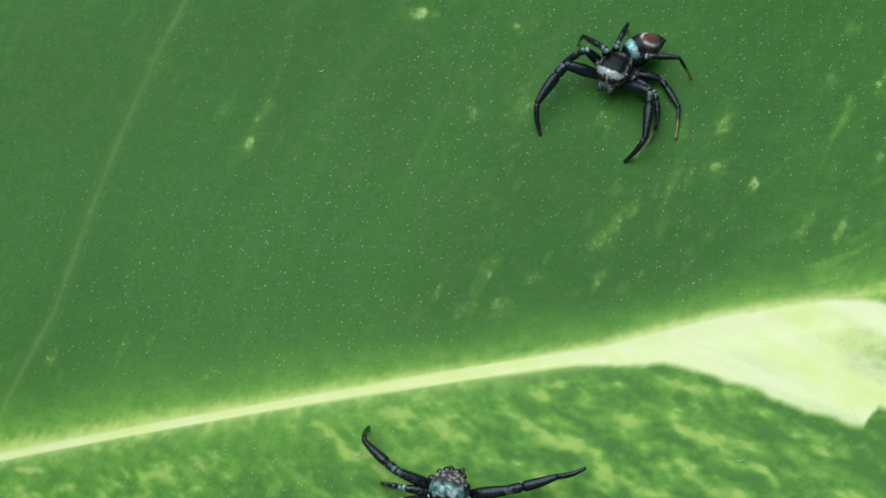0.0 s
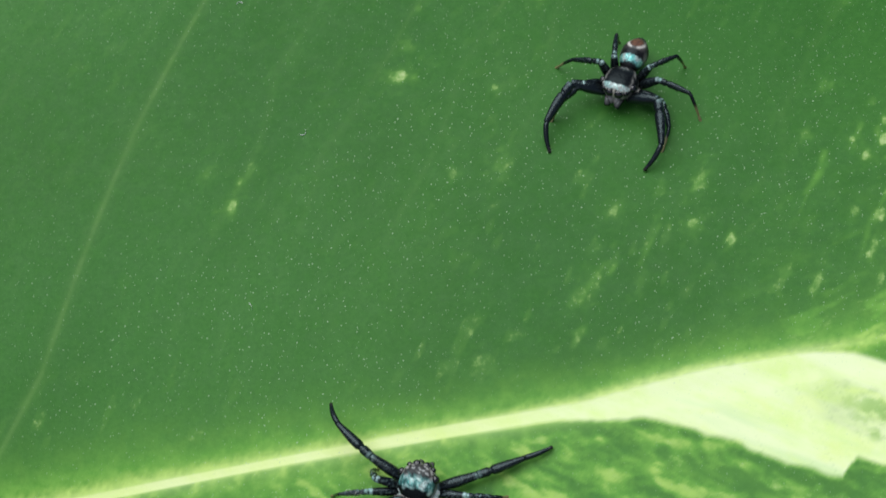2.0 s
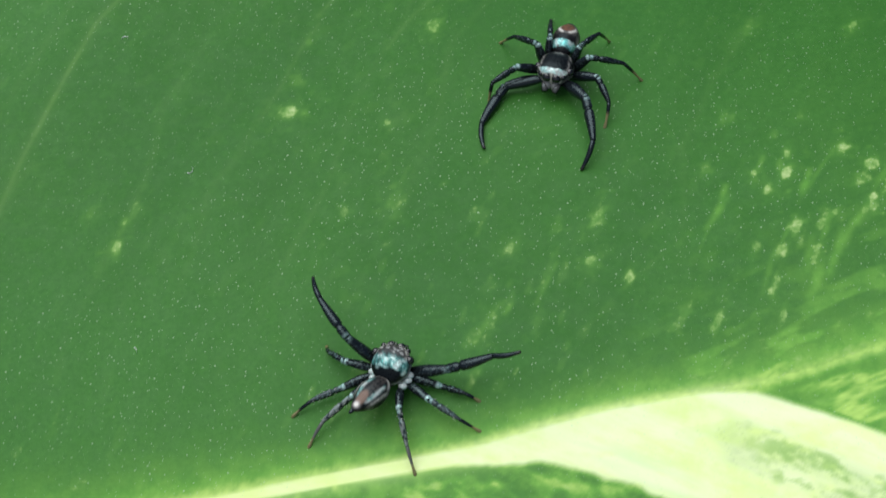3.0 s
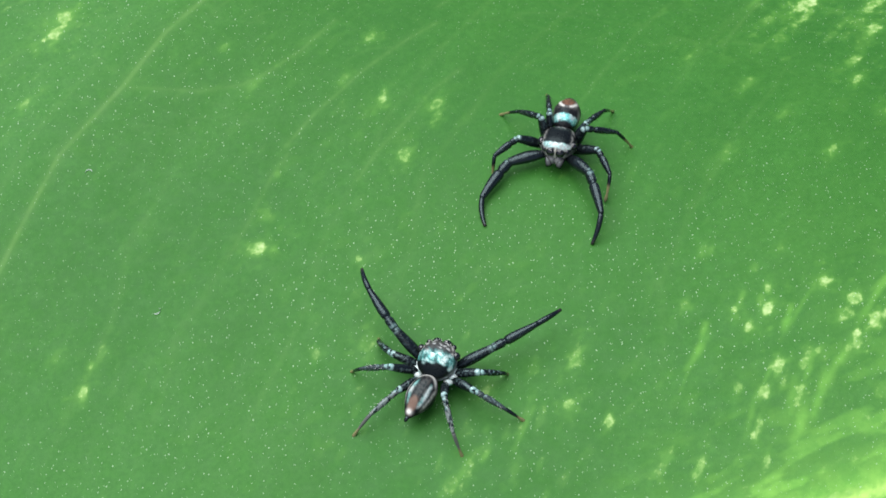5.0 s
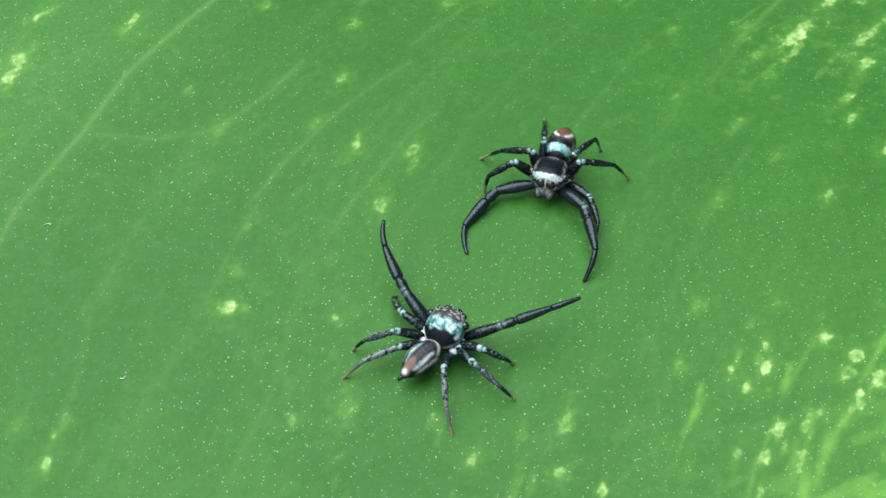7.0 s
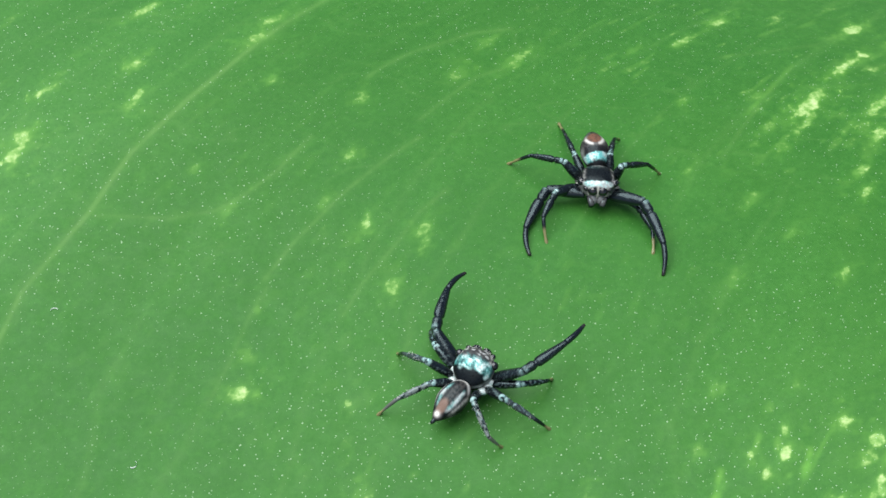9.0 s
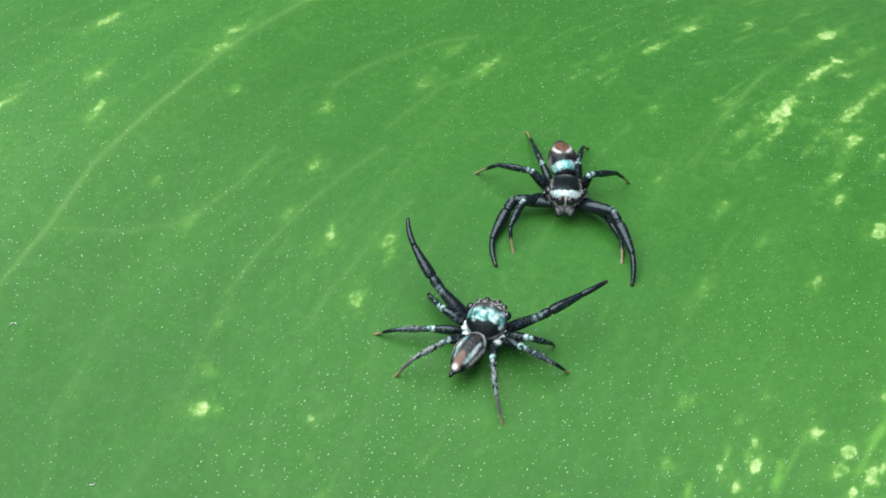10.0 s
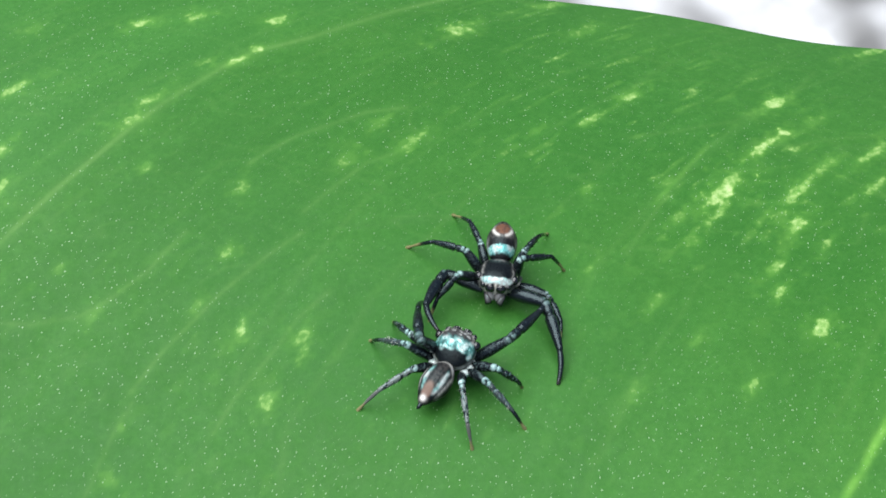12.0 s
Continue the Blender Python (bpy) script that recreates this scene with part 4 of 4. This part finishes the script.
    # eyes: two large ones in the face, two beside them, four small ones on the head's flanks
    for ex, ey, ez, r in ((0.27, 0.89, 0.18, 0.28), (0.66, 0.82, 0.23, 0.15), (0.84, 0.50, 0.42, 0.05), (0.93, 0.38, 0.30, 0.22)):
        for side in (-1, 1):
            eye = mesh_object("eye", *[[(x * r * MM, y * r * MM, z * r * MM) for x, y, z in part] if k == 0 else part for k, part in enumerate(ball(12, 16, lambda a, b, c: (a, b, c)))], EYE, carapace)
            eye.matrix_basis = pose(ex * (1.0 if pale_rear else 0.93) * side * MM, ey * (1.04 if pale_rear else 1.0) * MM, ez * MM)
    # jaws and feelers
    reach, drop = (0.0, 0.0) if pale_rear else (0.16, -0.10)
    for side in (-1, 1):
        # the jaw's paler top: white hairs and a highlight, both put into its colour
        jaw = skin("chelicera", *tube(limb_profile(0.40, 0.19, 0.24, 0.19, 0.5, 10), 16), CUTICLE, root, lambda x, y, z: (blend((0.05, 0.048, 0.048), (0.26, 0.255, 0.25), 0.8 * step(z, 0.02, 0.17)), 0.0))
        jaw.matrix_basis = pose(0.20 * side * MM, (0.84 + reach) * MM, (1.22 + drop) * MM, -62, 0, 3 * side)
        feeler = skin("palp", *tube(limb_profile(0.60, 0.13, 0.17, 0.17, 0.7, 10), 12, 0.10), CUTICLE, root, lambda x, y, z: (blend(INK, (0.13, 0.125, 0.12), 0.7 * step(z, 0.10, 0.24)), 0.0))
        feeler.matrix_basis = pose(0.46 * side * MM, (0.78 + reach) * MM, (1.06 + drop) * MM, -20, 0, 20 * side)
    # pale hairs over the face and round the head
    verts, faces = [], []
    for _ in range(110):
        a = rng.uniform(-1.35, 1.35)
        x, y = math.sin(a) * 1.0, math.cos(a) * 1.04
        z = rng.choice((rng.uniform(-0.2, 0.05), rng.uniform(0.34, 0.5)))
        long = rng.uniform(0.06, 0.13) if pale_rear else rng.uniform(0.10, 0.22)
        base = len(verts)
        tip = (x + math.sin(a) * long * 0.5, y + math.cos(a) * long * 0.6, z - long * 0.5 if z < 0.2 else z + long * 0.35)
        verts += [(x * 0.97 - 0.013, y * 0.97, z), (x * 0.97 + 0.013, y * 0.97, z), (x * 0.97, y * 0.97, z + 0.02), tip]
        faces += [(base, base + 1, base + 3), (base + 1, base + 2, base + 3), (base + 2, base, base + 3)]
    mesh_object("head_hair", [(x * MM, y * MM, z * MM) for x, y, z in verts], faces, FUZZ, carapace)
    # pale tufts where the legs join
    for side in (-1, 1):
        for number in (2, 3, 4):
            hx, hy, hz = (HIPS_RAISED if pale_rear else HIPS_BRACED)[number]
            fur = SILVER if pale_rear else (0.42, 0.41, 0.36) if number == 2 else (0.10, 0.10, 0.09)
            knuckle = skin("coxa", *ball(14, 16, lambda a, b, c: (a * 0.26, b * 0.20, c * (0.20 if pale_rear else 0.14))), SCALES, root,
                           lambda x, y, z: (blend(GREY, fur, step(z + 0.10 * noisy(x, y, z, seed + hy, 7.0), 0.0, 0.12)), 0.7 if pale_rear else 0.1))
            knuckle.matrix_basis = pose((hx + 0.14) * side * MM, hy * MM, (hz + (0.22 if pale_rear else 0.12)) * MM)
    legs = {}
    for number in (1, 2, 3, 4):
        for side, word in ((-1, "LEFT"), (1, "RIGHT")):
            legs[word, number] = build_leg(root, number, side, pale_rear, rng)
    return root, abdomen, legs


challenger = build_spider("small black jumping spider with teal scales and front legs spread", True, 4)
defender = build_spider("small black jumping spider with white face band and rusty tail tip", False, 8)

# ---- small dirt on the leaf ----
def fibre(x, y, length, bend, turn):
    """A curled white fibre."""
    verts, faces = [], []
    count, sides = 12, 5
    for k in range(count):
        s = k / (count - 1)
        a = bend * (s - 0.5)
        px = length * math.sin(a) / bend
        py = length * (1 - math.cos(a)) / bend
        qx, qy = px * math.cos(turn) - py * math.sin(turn), px * math.sin(turn) + py * math.cos(turn)
        for j in range(sides):
            b = 2 * math.pi * j / sides
            gx, gy = x + qx, y + qy + 0.022 * math.cos(b)
            verts.append((gx * MM, gy * MM, (float(leaf_z(gx, gy)) + 0.03 + 0.022 * math.sin(b)) * MM))
    for k in range(count - 1):
        for j in range(sides):
            a, b = k * sides + j, k * sides + (j + 1) % sides
            faces.append((a, b, b + sides, a + sides))
    ob = mesh_object("fibre", verts, faces, THREAD)
    return tagged(ob, label="tiny curled white fibre lying on the leaf", category="fibre", group="fibres on the leaf")


for fx, fy, long, bend, turn in ((-12.3, -30.3, 0.9, 4.4, 0.2), (7.3, -31.6, 0.6, 2.0, 0.5), (-15.7, -9.0, 0.6, 3.0, 0.9), (-20.2, -0.1, 0.5, 2.6, 3.4), (-18.0, -19.0, 0.4, 1.4, 2.0)):
    fibre(fx, fy, long, bend, turn)


# ---- what moves ----
def stance(arrive, leave, body, *limbs):
    """A pose that a spider holds: body as place, heading, the abdomen's swing and its lift; each limb as the tip's place, its height over
    the leaf, the turn of the knee (0 is up, 90 outwards) and the bend of the foot. Left legs first, from the front."""
    return arrive, leave, np.concatenate([body, *limbs]).astype(float)


CHALLENGER_STANCES = [
    stance(0, 0.18, (-7.17, -32.60, -15.7, -50, 0),
           (-11.86, -28.91, 0.04, 31, 52), (-10.99, -31.73, 0.06, 10, 32), (-11.78, -32.72, 0.06, 10, 34), (-10.96, -34.81, 0.06, 10, 30),
           (-0.29, -31.88, 1.32, 75, 2), (-3, -33.54, 0.06, 10, 32), (-2.99, -35.52, 0.06, 10, 34), (-6.27, -35.61, 0.06, 10, 30)),
    stance(0.3, 1.08, (-8.06, -31.93, -16.5, -51, 0),
           (-13.22, -27.69, 1.16, 39, 36), (-11.5, -30.8, 0.06, 10, 32), (-12.92, -32.52, 0.06, 10, 34), (-12.11, -34.6, 0.06, 10, 30),
           (-1.28, -30.78, 1.3, 67, 8), (-4.14, -33.37, 0.06, 10, 32), (-4.13, -35.35, 0.06, 10, 34), (-7.42, -35.43, 0.06, 10, 30)),
    stance(1.27, 2.02, (-8.11, -29.43, -17.4, -48, 0),
           (-13.02, -24.88, 0.97, 33, 35), (-10.56, -28.2, 0.04, 22, 35), (-12.92, -29.36, 0.05, 8, 35), (-11.96, -31.39, 0.06, 3, 18),
           (-1.43, -27.72, 0.17, 42, 4), (-3.83, -30.08, 0.04, 17, 32), (-4.88, -32.78, 0.08, 11, 26), (-7.77, -33.27, 0.06, 10, 30)),
    stance(2.2, 2.82, (-6.00, -26.66, -11.8, -60, 24),
           (-11.41, -22.43, 1.87, 43, 20), (-9.86, -25.38, 0.11, 24, 32), (-11.36, -27.32, 0.08, 2, 27), (-9.3, -28.77, 0.06, 12, 25),
           (0.8, -25.1, 0.72, 45, 2), (-2.39, -27.19, 0.04, 14, 49), (-1.68, -29.13, 0.06, 5, 33), (-5.79, -30.71, 0.06, 10, 30)),
    stance(2.98, 3.75, (-4.21, -21.35, -18.4, -24, 24),
           (-8.31, -16.64, 2.13, 31, 30), (-7.82, -19.65, 0.09, 34, 32), (-9.34, -23.07, 0.08, -23, 23), (-8.47, -24.65, 0.06, -30, 25),
           (2.51, -21.72, 2.73, 78, -9), (-0.02, -22.98, 0.06, -7, 31), (0.03, -24.55, 0.06, 19, 24), (-3.11, -26.44, 0.06, 11, 14)),
    stance(5.05, 5.24, (-0.80, -13.32, -17.5, -15, 0),
           (-4.74, -8.03, 1.84, 32, 26), (-3.97, -11.24, 0.07, 33, 32), (-5.3, -12.95, 0.05, 17, 31), (-5.07, -16.38, 0.06, 4, 27),
           (5.5, -10.8, 1.53, 32, 23), (2.62, -13.54, 0.04, 24, 37), (3.36, -16.14, 0.06, 16, 32), (0.33, -17.84, 0.06, 10, 40)),
    stance(5.37, 5.55, (-0.10, -11.02, -17.5, -15, 0),
           (-4.04, -5.73, 1.84, 32, 26), (-3.27, -8.94, 0.07, 33, 32), (-4.6, -10.65, 0.05, 17, 31), (-4.37, -14.08, 0.06, 4, 27),
           (6.2, -8.5, 1.53, 32, 23), (3.32, -11.24, 0.04, 24, 37), (4.06, -13.84, 0.06, 16, 32), (1.03, -15.54, 0.06, 10, 40)),
    stance(5.75, 6.32, (-0.12, -10.66, -22.8, -19, 0),
           (-3.48, -4.78, 1.93, 70, 21), (-2.84, -8.27, 0.19, 36, 31), (-4.62, -10.64, 0.06, 13, 33), (-4.99, -13, 0.06, -2, 24),
           (6.26, -8.53, 0.76, 38, -2), (3.29, -11.23, 0.04, 29, 35), (2.71, -14.36, 0.07, 15, 28), (0.83, -15.07, 0.06, 16, 46)),
    stance(6.43, 6.6, (0.00, -9.06, -22.0, -17, 0),
           (-3.57, -3.44, 1.73, 36, 29), (-3.03, -6.93, 0.04, 33, 32), (-4.24, -8.26, 0.05, 22, 32), (-4.46, -11.98, 0.06, 1, 26),
           (6.71, -7.17, 1.42, 27, 14), (3.59, -9.55, 0.04, 23, 39), (3.29, -12.68, 0.06, 13, 33), (0.76, -13.5, 0.05, 11, 62)),
    stance(6.75, 7.25, (0.39, -8.03, -25.9, -23, 0),
           (-2.62, -2.04, 2.09, 66, 23), (-2.12, -5.3, 0.09, 35, 32), (-4.22, -8.22, 0.07, 5, 31), (-4.65, -9.71, 0.06, -2, 32),
           (7.09, -6.97, 1.93, 34, 3), (3.6, -9.45, 0.17, 20, 34), (3.67, -11.41, 0.06, 19, 37), (0.59, -13.06, 0.06, 17, 23)),
    stance(8.7, 9.4, (1.11, -5.47, -26.1, -17, 0),
           (0.83, 0.34, 1.13, 58, 26), (-0.84, -2.39, 0.13, 30, 32), (-2.62, -3.65, 0.06, 20, 28), (-3.59, -6.97, 0.06, 5, 29),
           (6.61, -3.73, 2.13, 47, 25), (4.87, -5.55, 0.13, 38, 35), (4.63, -8.25, 0.07, 22, 32), (2.3, -9.13, 0.05, 27, 69)),
    stance(9.5, 9.5, (1.85, -4.06, -20.2, -17, 0),
           (-0.88, 1.81, 2.37, 68, 14), (-0.42, -0.78, 0.06, 30, 32), (-1.15, -2.98, 0.04, 23, 50), (-2.83, -5.99, 0.07, 9, 20),
           (8.16, -2.93, 2.85, 53, 3), (5.3, -4.33, 0.05, 10, 32), (5.56, -6.42, 0.06, 20, 30), (2.24, -6.94, 0.04, 11, 96)),
    stance(9.6, 10.12, (3.57, -2.11, -19.4, -19, 0),
           (-0.21, 3.17, 2.87, 72, 21), (0.78, 0.54, 0.12, 35, 32), (-1.84, -1.74, 0.06, 11, 23), (-0.94, -4.19, 0.06, 9, 38),
           (9.54, -0.55, 2.1, 39, 2), (6.81, -2.77, 0.04, 30, 38), (7.42, -4.43, 0.05, 24, 40), (4.1, -7.08, 0.06, 12, 36)),
    stance(10.37, 11.05, (4.97, -0.61, -23.3, -12, 0),
           (2.82, 5.36, 2.05, 64, 23), (2.33, 2.29, 0.37, 43, 30), (0.11, 0.18, 0.06, 14, 25), (0.51, -2.28, 0.05, 4, 43),
           (10.26, 1.5, 1.84, 45, 15), (8.17, -1.02, 0.24, 36, 39), (8.72, -2.97, 0.06, 25, 37), (5.37, -5.09, 0.05, 6, 64)),
    stance(11.2, 11.72, (5.83, 1.52, -23.2, -12, 0),
           (3.8, 7.61, 2.43, 71, 24), (3.24, 4.43, 0.31, 34, 31), (1.72, 1.98, 0.05, 15, 33), (1.48, -0.11, 0.05, 13, 39),
           (11.83, 3.83, 1.84, 54, 23), (9.23, 1.16, 0.04, 35, 37), (9.44, -1.26, 0.05, 21, 41), (6.26, -3.86, 0.05, 10, 19)),
    stance(11.83, 12, (6.10, 2.19, -21.8, -13, 0),
           (4.63, 5.54, 0.7, 31, 19), (3.24, 4.71, 0.17, 26, 31), (2.12, 3.74, 0.04, 21, 21), (1.58, -0.1, 0.07, 6, 26),
           (10.78, 5.54, 0.87, 38, 17), (9.24, 0.93, 0.04, 17, 39), (9.27, -1.37, 0.06, 12, 34), (6.8, -2.41, 0.06, 8, 44)),
]
DEFENDER_STANCES = [
    stance(0, 1.1, (0.47, -9.86, 153.5, -36, 0),
           (0.96, -15.04, 0.06, 57, 45), (2.21, -13.83, 0.04, 65, 33), (3.64, -13.46, 0.08, 94, 35), (4.37, -9.89, 0.04, 2, 75),
           (-3.58, -13.29, 0.07, 59, 43), (-2.96, -10.04, 0.32, 12, 31), (-1.74, -7.61, 0.04, -5, 50), (0.84, -6.68, 0.04, 14, 60)),
    stance(1.2, 2.85, (1.91, -6.95, 158.5, 2, 0),
           (3.17, -12.09, 0.12, 56, 46), (4.16, -10.66, 0.06, 65, 33), (6.16, -8.76, 0.04, 17, 59), (5.35, -5.08, 0.04, -11, 68),
           (-1.99, -10.73, 0.04, 55, 41), (-1.9, -8.64, 0.04, 10, 34), (-1.72, -5.05, 0.04, -4, 30), (1.69, -3.27, 0.04, -1, 55)),
    stance(3, 3.75, (3.99, -3.65, 164.9, 1, 0),
           (5.31, -9.78, 0.06, 46, 42), (6.59, -6.8, 0.09, 42, 41), (8.53, -3.63, 0.04, -1, 42), (6.84, -0.76, 0.04, -5, 46),
           (0.11, -8.25, 0.15, 95, 35), (0.34, -4.96, 0.04, 7, 59), (0.92, -0.9, 0.06, -0, 29), (3.63, 0.81, 0.05, 4, 32)),
    stance(5, 6.35, (5.51, 0.29, 166.9, 1, 0),
           (7.16, -5.82, 0.06, 40, 44), (7.97, -2.84, 0.31, 34, 47), (9.42, 0.93, 0.04, -5, 39), (8.48, 3.54, 0.07, -16, 33),
           (1.51, -4.49, 0.08, 81, 40), (1.94, -1.13, 0.04, 22, 56), (2.43, 3.24, 0.08, 4, 17), (4.91, 4.72, 0.07, -0, 28)),
    stance(6.5, 7.25, (5.92, 1.48, 162.6, -1, 0),
           (7.39, -4.68, 0.04, 48, 43), (7.88, -2.47, 0.04, 51, 39), (10.01, 1.96, 0.04, -7, 41), (8.65, 4, 0.04, -8, 57),
           (1.52, -2.78, 0.04, 88, 44), (2.53, 1.15, 0.04, 2, 52), (2.41, 3.38, 0.08, -3, 22), (5.79, 6.13, 0.09, 3, 22)),
    stance(8.7, 10.1, (7.89, 6.31, 175.4, 10, 10),
           (10.98, 0.8, 0.04, 54, 26), (10.59, 2.49, 0.04, 68, 28), (11.34, 7.95, 0.04, -10, 29), (9.36, 10.49, 0.07, 8, 27),
           (4.21, 2.22, 0.09, 88, 32), (5.12, 3.23, 0.04, 45, 40), (3.46, 8.57, 0.06, -2, 32), (6.26, 11.51, 0.09, -17, 22)),
    stance(10.3, 11.72, (8.45, 6.80, 167.5, 9, 10),
           (11.05, 1.01, 0.04, 54, 22), (10.96, 3.3, 0.08, 74, 30), (11.67, 8.12, 0.04, -2, 36), (10.96, 10.42, 0.15, -6, 22),
           (4.61, 3.14, 0.04, 56, 43), (4.93, 5.42, 0.1, 10, 34), (3.96, 9.51, 0.07, 7, 23), (6.28, 11.62, 0.07, 6, 37)),
    stance(11.85, 12, (8.30, 6.78, 170.2, 4, 10),
           (11.02, 1.06, 0.04, 56, 22), (11.18, 3.39, 0.06, 74, 30), (11.63, 8.11, 0.04, -2, 40), (10.92, 10.46, 0.09, -9, 27),
           (5.32, 3.08, 1.75, 82, 44), (4.99, 4.98, 0.06, 10, 34), (4.03, 9.5, 0.07, 8, 26), (6.33, 11.66, 0.06, 12, 35)),
]


def held(stances, t):
    """The pose at t: still while a stance is held, quick and eased from one to the next."""
    if t <= stances[0][1]:
        return stances[0][2], 0.0
    for (_, leave, before), (arrive, until, after) in zip(stances, stances[1:]):
        if t < arrive:
            s = max(0.0, (t - leave) / (arrive - leave))
            if arrive - leave > 0.12:
                s = s * s * (3 - 2 * s)
            return before * (1 - s) + after * s, math.sin(math.pi * s)
        if t <= until:
            return after, 0.0
    return stances[-1][2], 0.0


def standing(x, y, heading, lift=0.0):
    """The pose of a body on the leaf, turned about the leaf's normal."""
    up = leaf_normal(x, y)
    a = radians(heading)
    ahead = Vector((-math.sin(a), math.cos(a), 0.0))
    ahead = (ahead - up * ahead.dot(up)).normalized()
    right = ahead.cross(up)
    m = Matrix((right, ahead, up)).transposed().to_4x4()
    m.translation = Vector((x * MM, y * MM, float(leaf_z(x, y)) * MM)) + up * lift * MM
    return m


def limb_frames(hip, tip, sizes, bend, turned, side):
    """Femur, tibia and foot poses for a leg from hip to tip, the knee turned outwards from straight up."""
    a, b, c = sizes
    fold = radians(bend)
    reach = Vector((b + c * math.cos(fold), c * math.sin(fold)))
    e, turn = reach.length, math.atan2(reach.y, reach.x)
    way = tip - hip
    far = min(max(way.length, abs(a - e) + 0.05), (a + e) * 0.997)
    along = way.normalized()
    above = (Vector((0, 0, 1)) - along * along.z).normalized()
    beside = along.cross(above) * side
    out = above * math.cos(radians(turned)) + beside * math.sin(radians(turned))
    rise = math.acos(min(1.0, max(-1.0, (a * a + far * far - e * e) / (2 * a * far))))
    knee = hip + (along * math.cos(rise) + out * math.sin(rise)) * a
    tip = hip + along * far
    across = along.cross(out)
    to_tip = (tip - knee).normalized()
    shin = to_tip * math.cos(turn) + across.cross(to_tip) * math.sin(turn)
    ankle = knee + shin * b
    frames = []
    for start, way in ((hip, knee - hip), (knee, shin), (ankle, tip - ankle)):
        ahead = way.normalized()
        m = Matrix((across, ahead, across.cross(ahead))).transposed().to_4x4()
        m.translation = start * MM
        frames.append(m)
    return frames


def animate(spider, stances, hips, sizes, girth):
    """Keys for a spider: its body over the leaf, its abdomen, and each leg from hip to foot."""
    root, abdomen, legs = spider
    edges = [round(t * FPS) / FPS for arrive, leave, _ in stances for t in (arrive, leave)]
    moments = sorted({round(t, 4) for t in edges} | {round(0.1 * k, 4) for k in range(121)})
    states = {t: held(stances, t) for t in moments}
    bodies = {t: standing(*states[t][0][:3]) for t in moments}
    walk(root, [(t, bodies[t]) for t in moments])
    walk(abdomen, [(t, pose(0, -0.86 * MM, 1.22 * MM, -states[t][0][4], 0, states[t][0][3]) @ pose(0, -girth * MM, 0, 3)) for t in moments])
    for (word, number), (leg, tibia, foot, fuzz) in legs.items():
        side = -1 if word == "LEFT" else 1
        hip = Vector((hips[number][0] * side, hips[number][1], hips[number][2]))
        first = 5 + 5 * (number - 1 + (4 if side > 0 else 0))
        upper, middle, lower = [], [], []
        for t in moments:
            state, moving = states[t]
            x, y, height, turned, bend = state[first:first + 5]
            height += 0.25 * moving if number > 1 else 0.0
            spot = Vector((x, y, float(leaf_z(x, y)))) + leaf_normal(x, y) * height
            tip = (bodies[t].inverted() @ (spot * MM)) / MM
            f, s, e = limb_frames(hip, tip, sizes[number], bend, turned, side)
            back = f.inverted()
            upper.append((t, f))
            middle.append((t, back @ s))
            lower.append((t, back @ e))
        walk(leg, upper)
        walk(tibia, middle)
        walk(fuzz, middle)
        walk(foot, lower)


def motions():
    animate(challenger, CHALLENGER_STANCES, HIPS_RAISED, SIZES_RAISED, 1.18)
    animate(defender, DEFENDER_STANCES, HIPS_BRACED, SIZES_BRACED, 1.12)


motions()
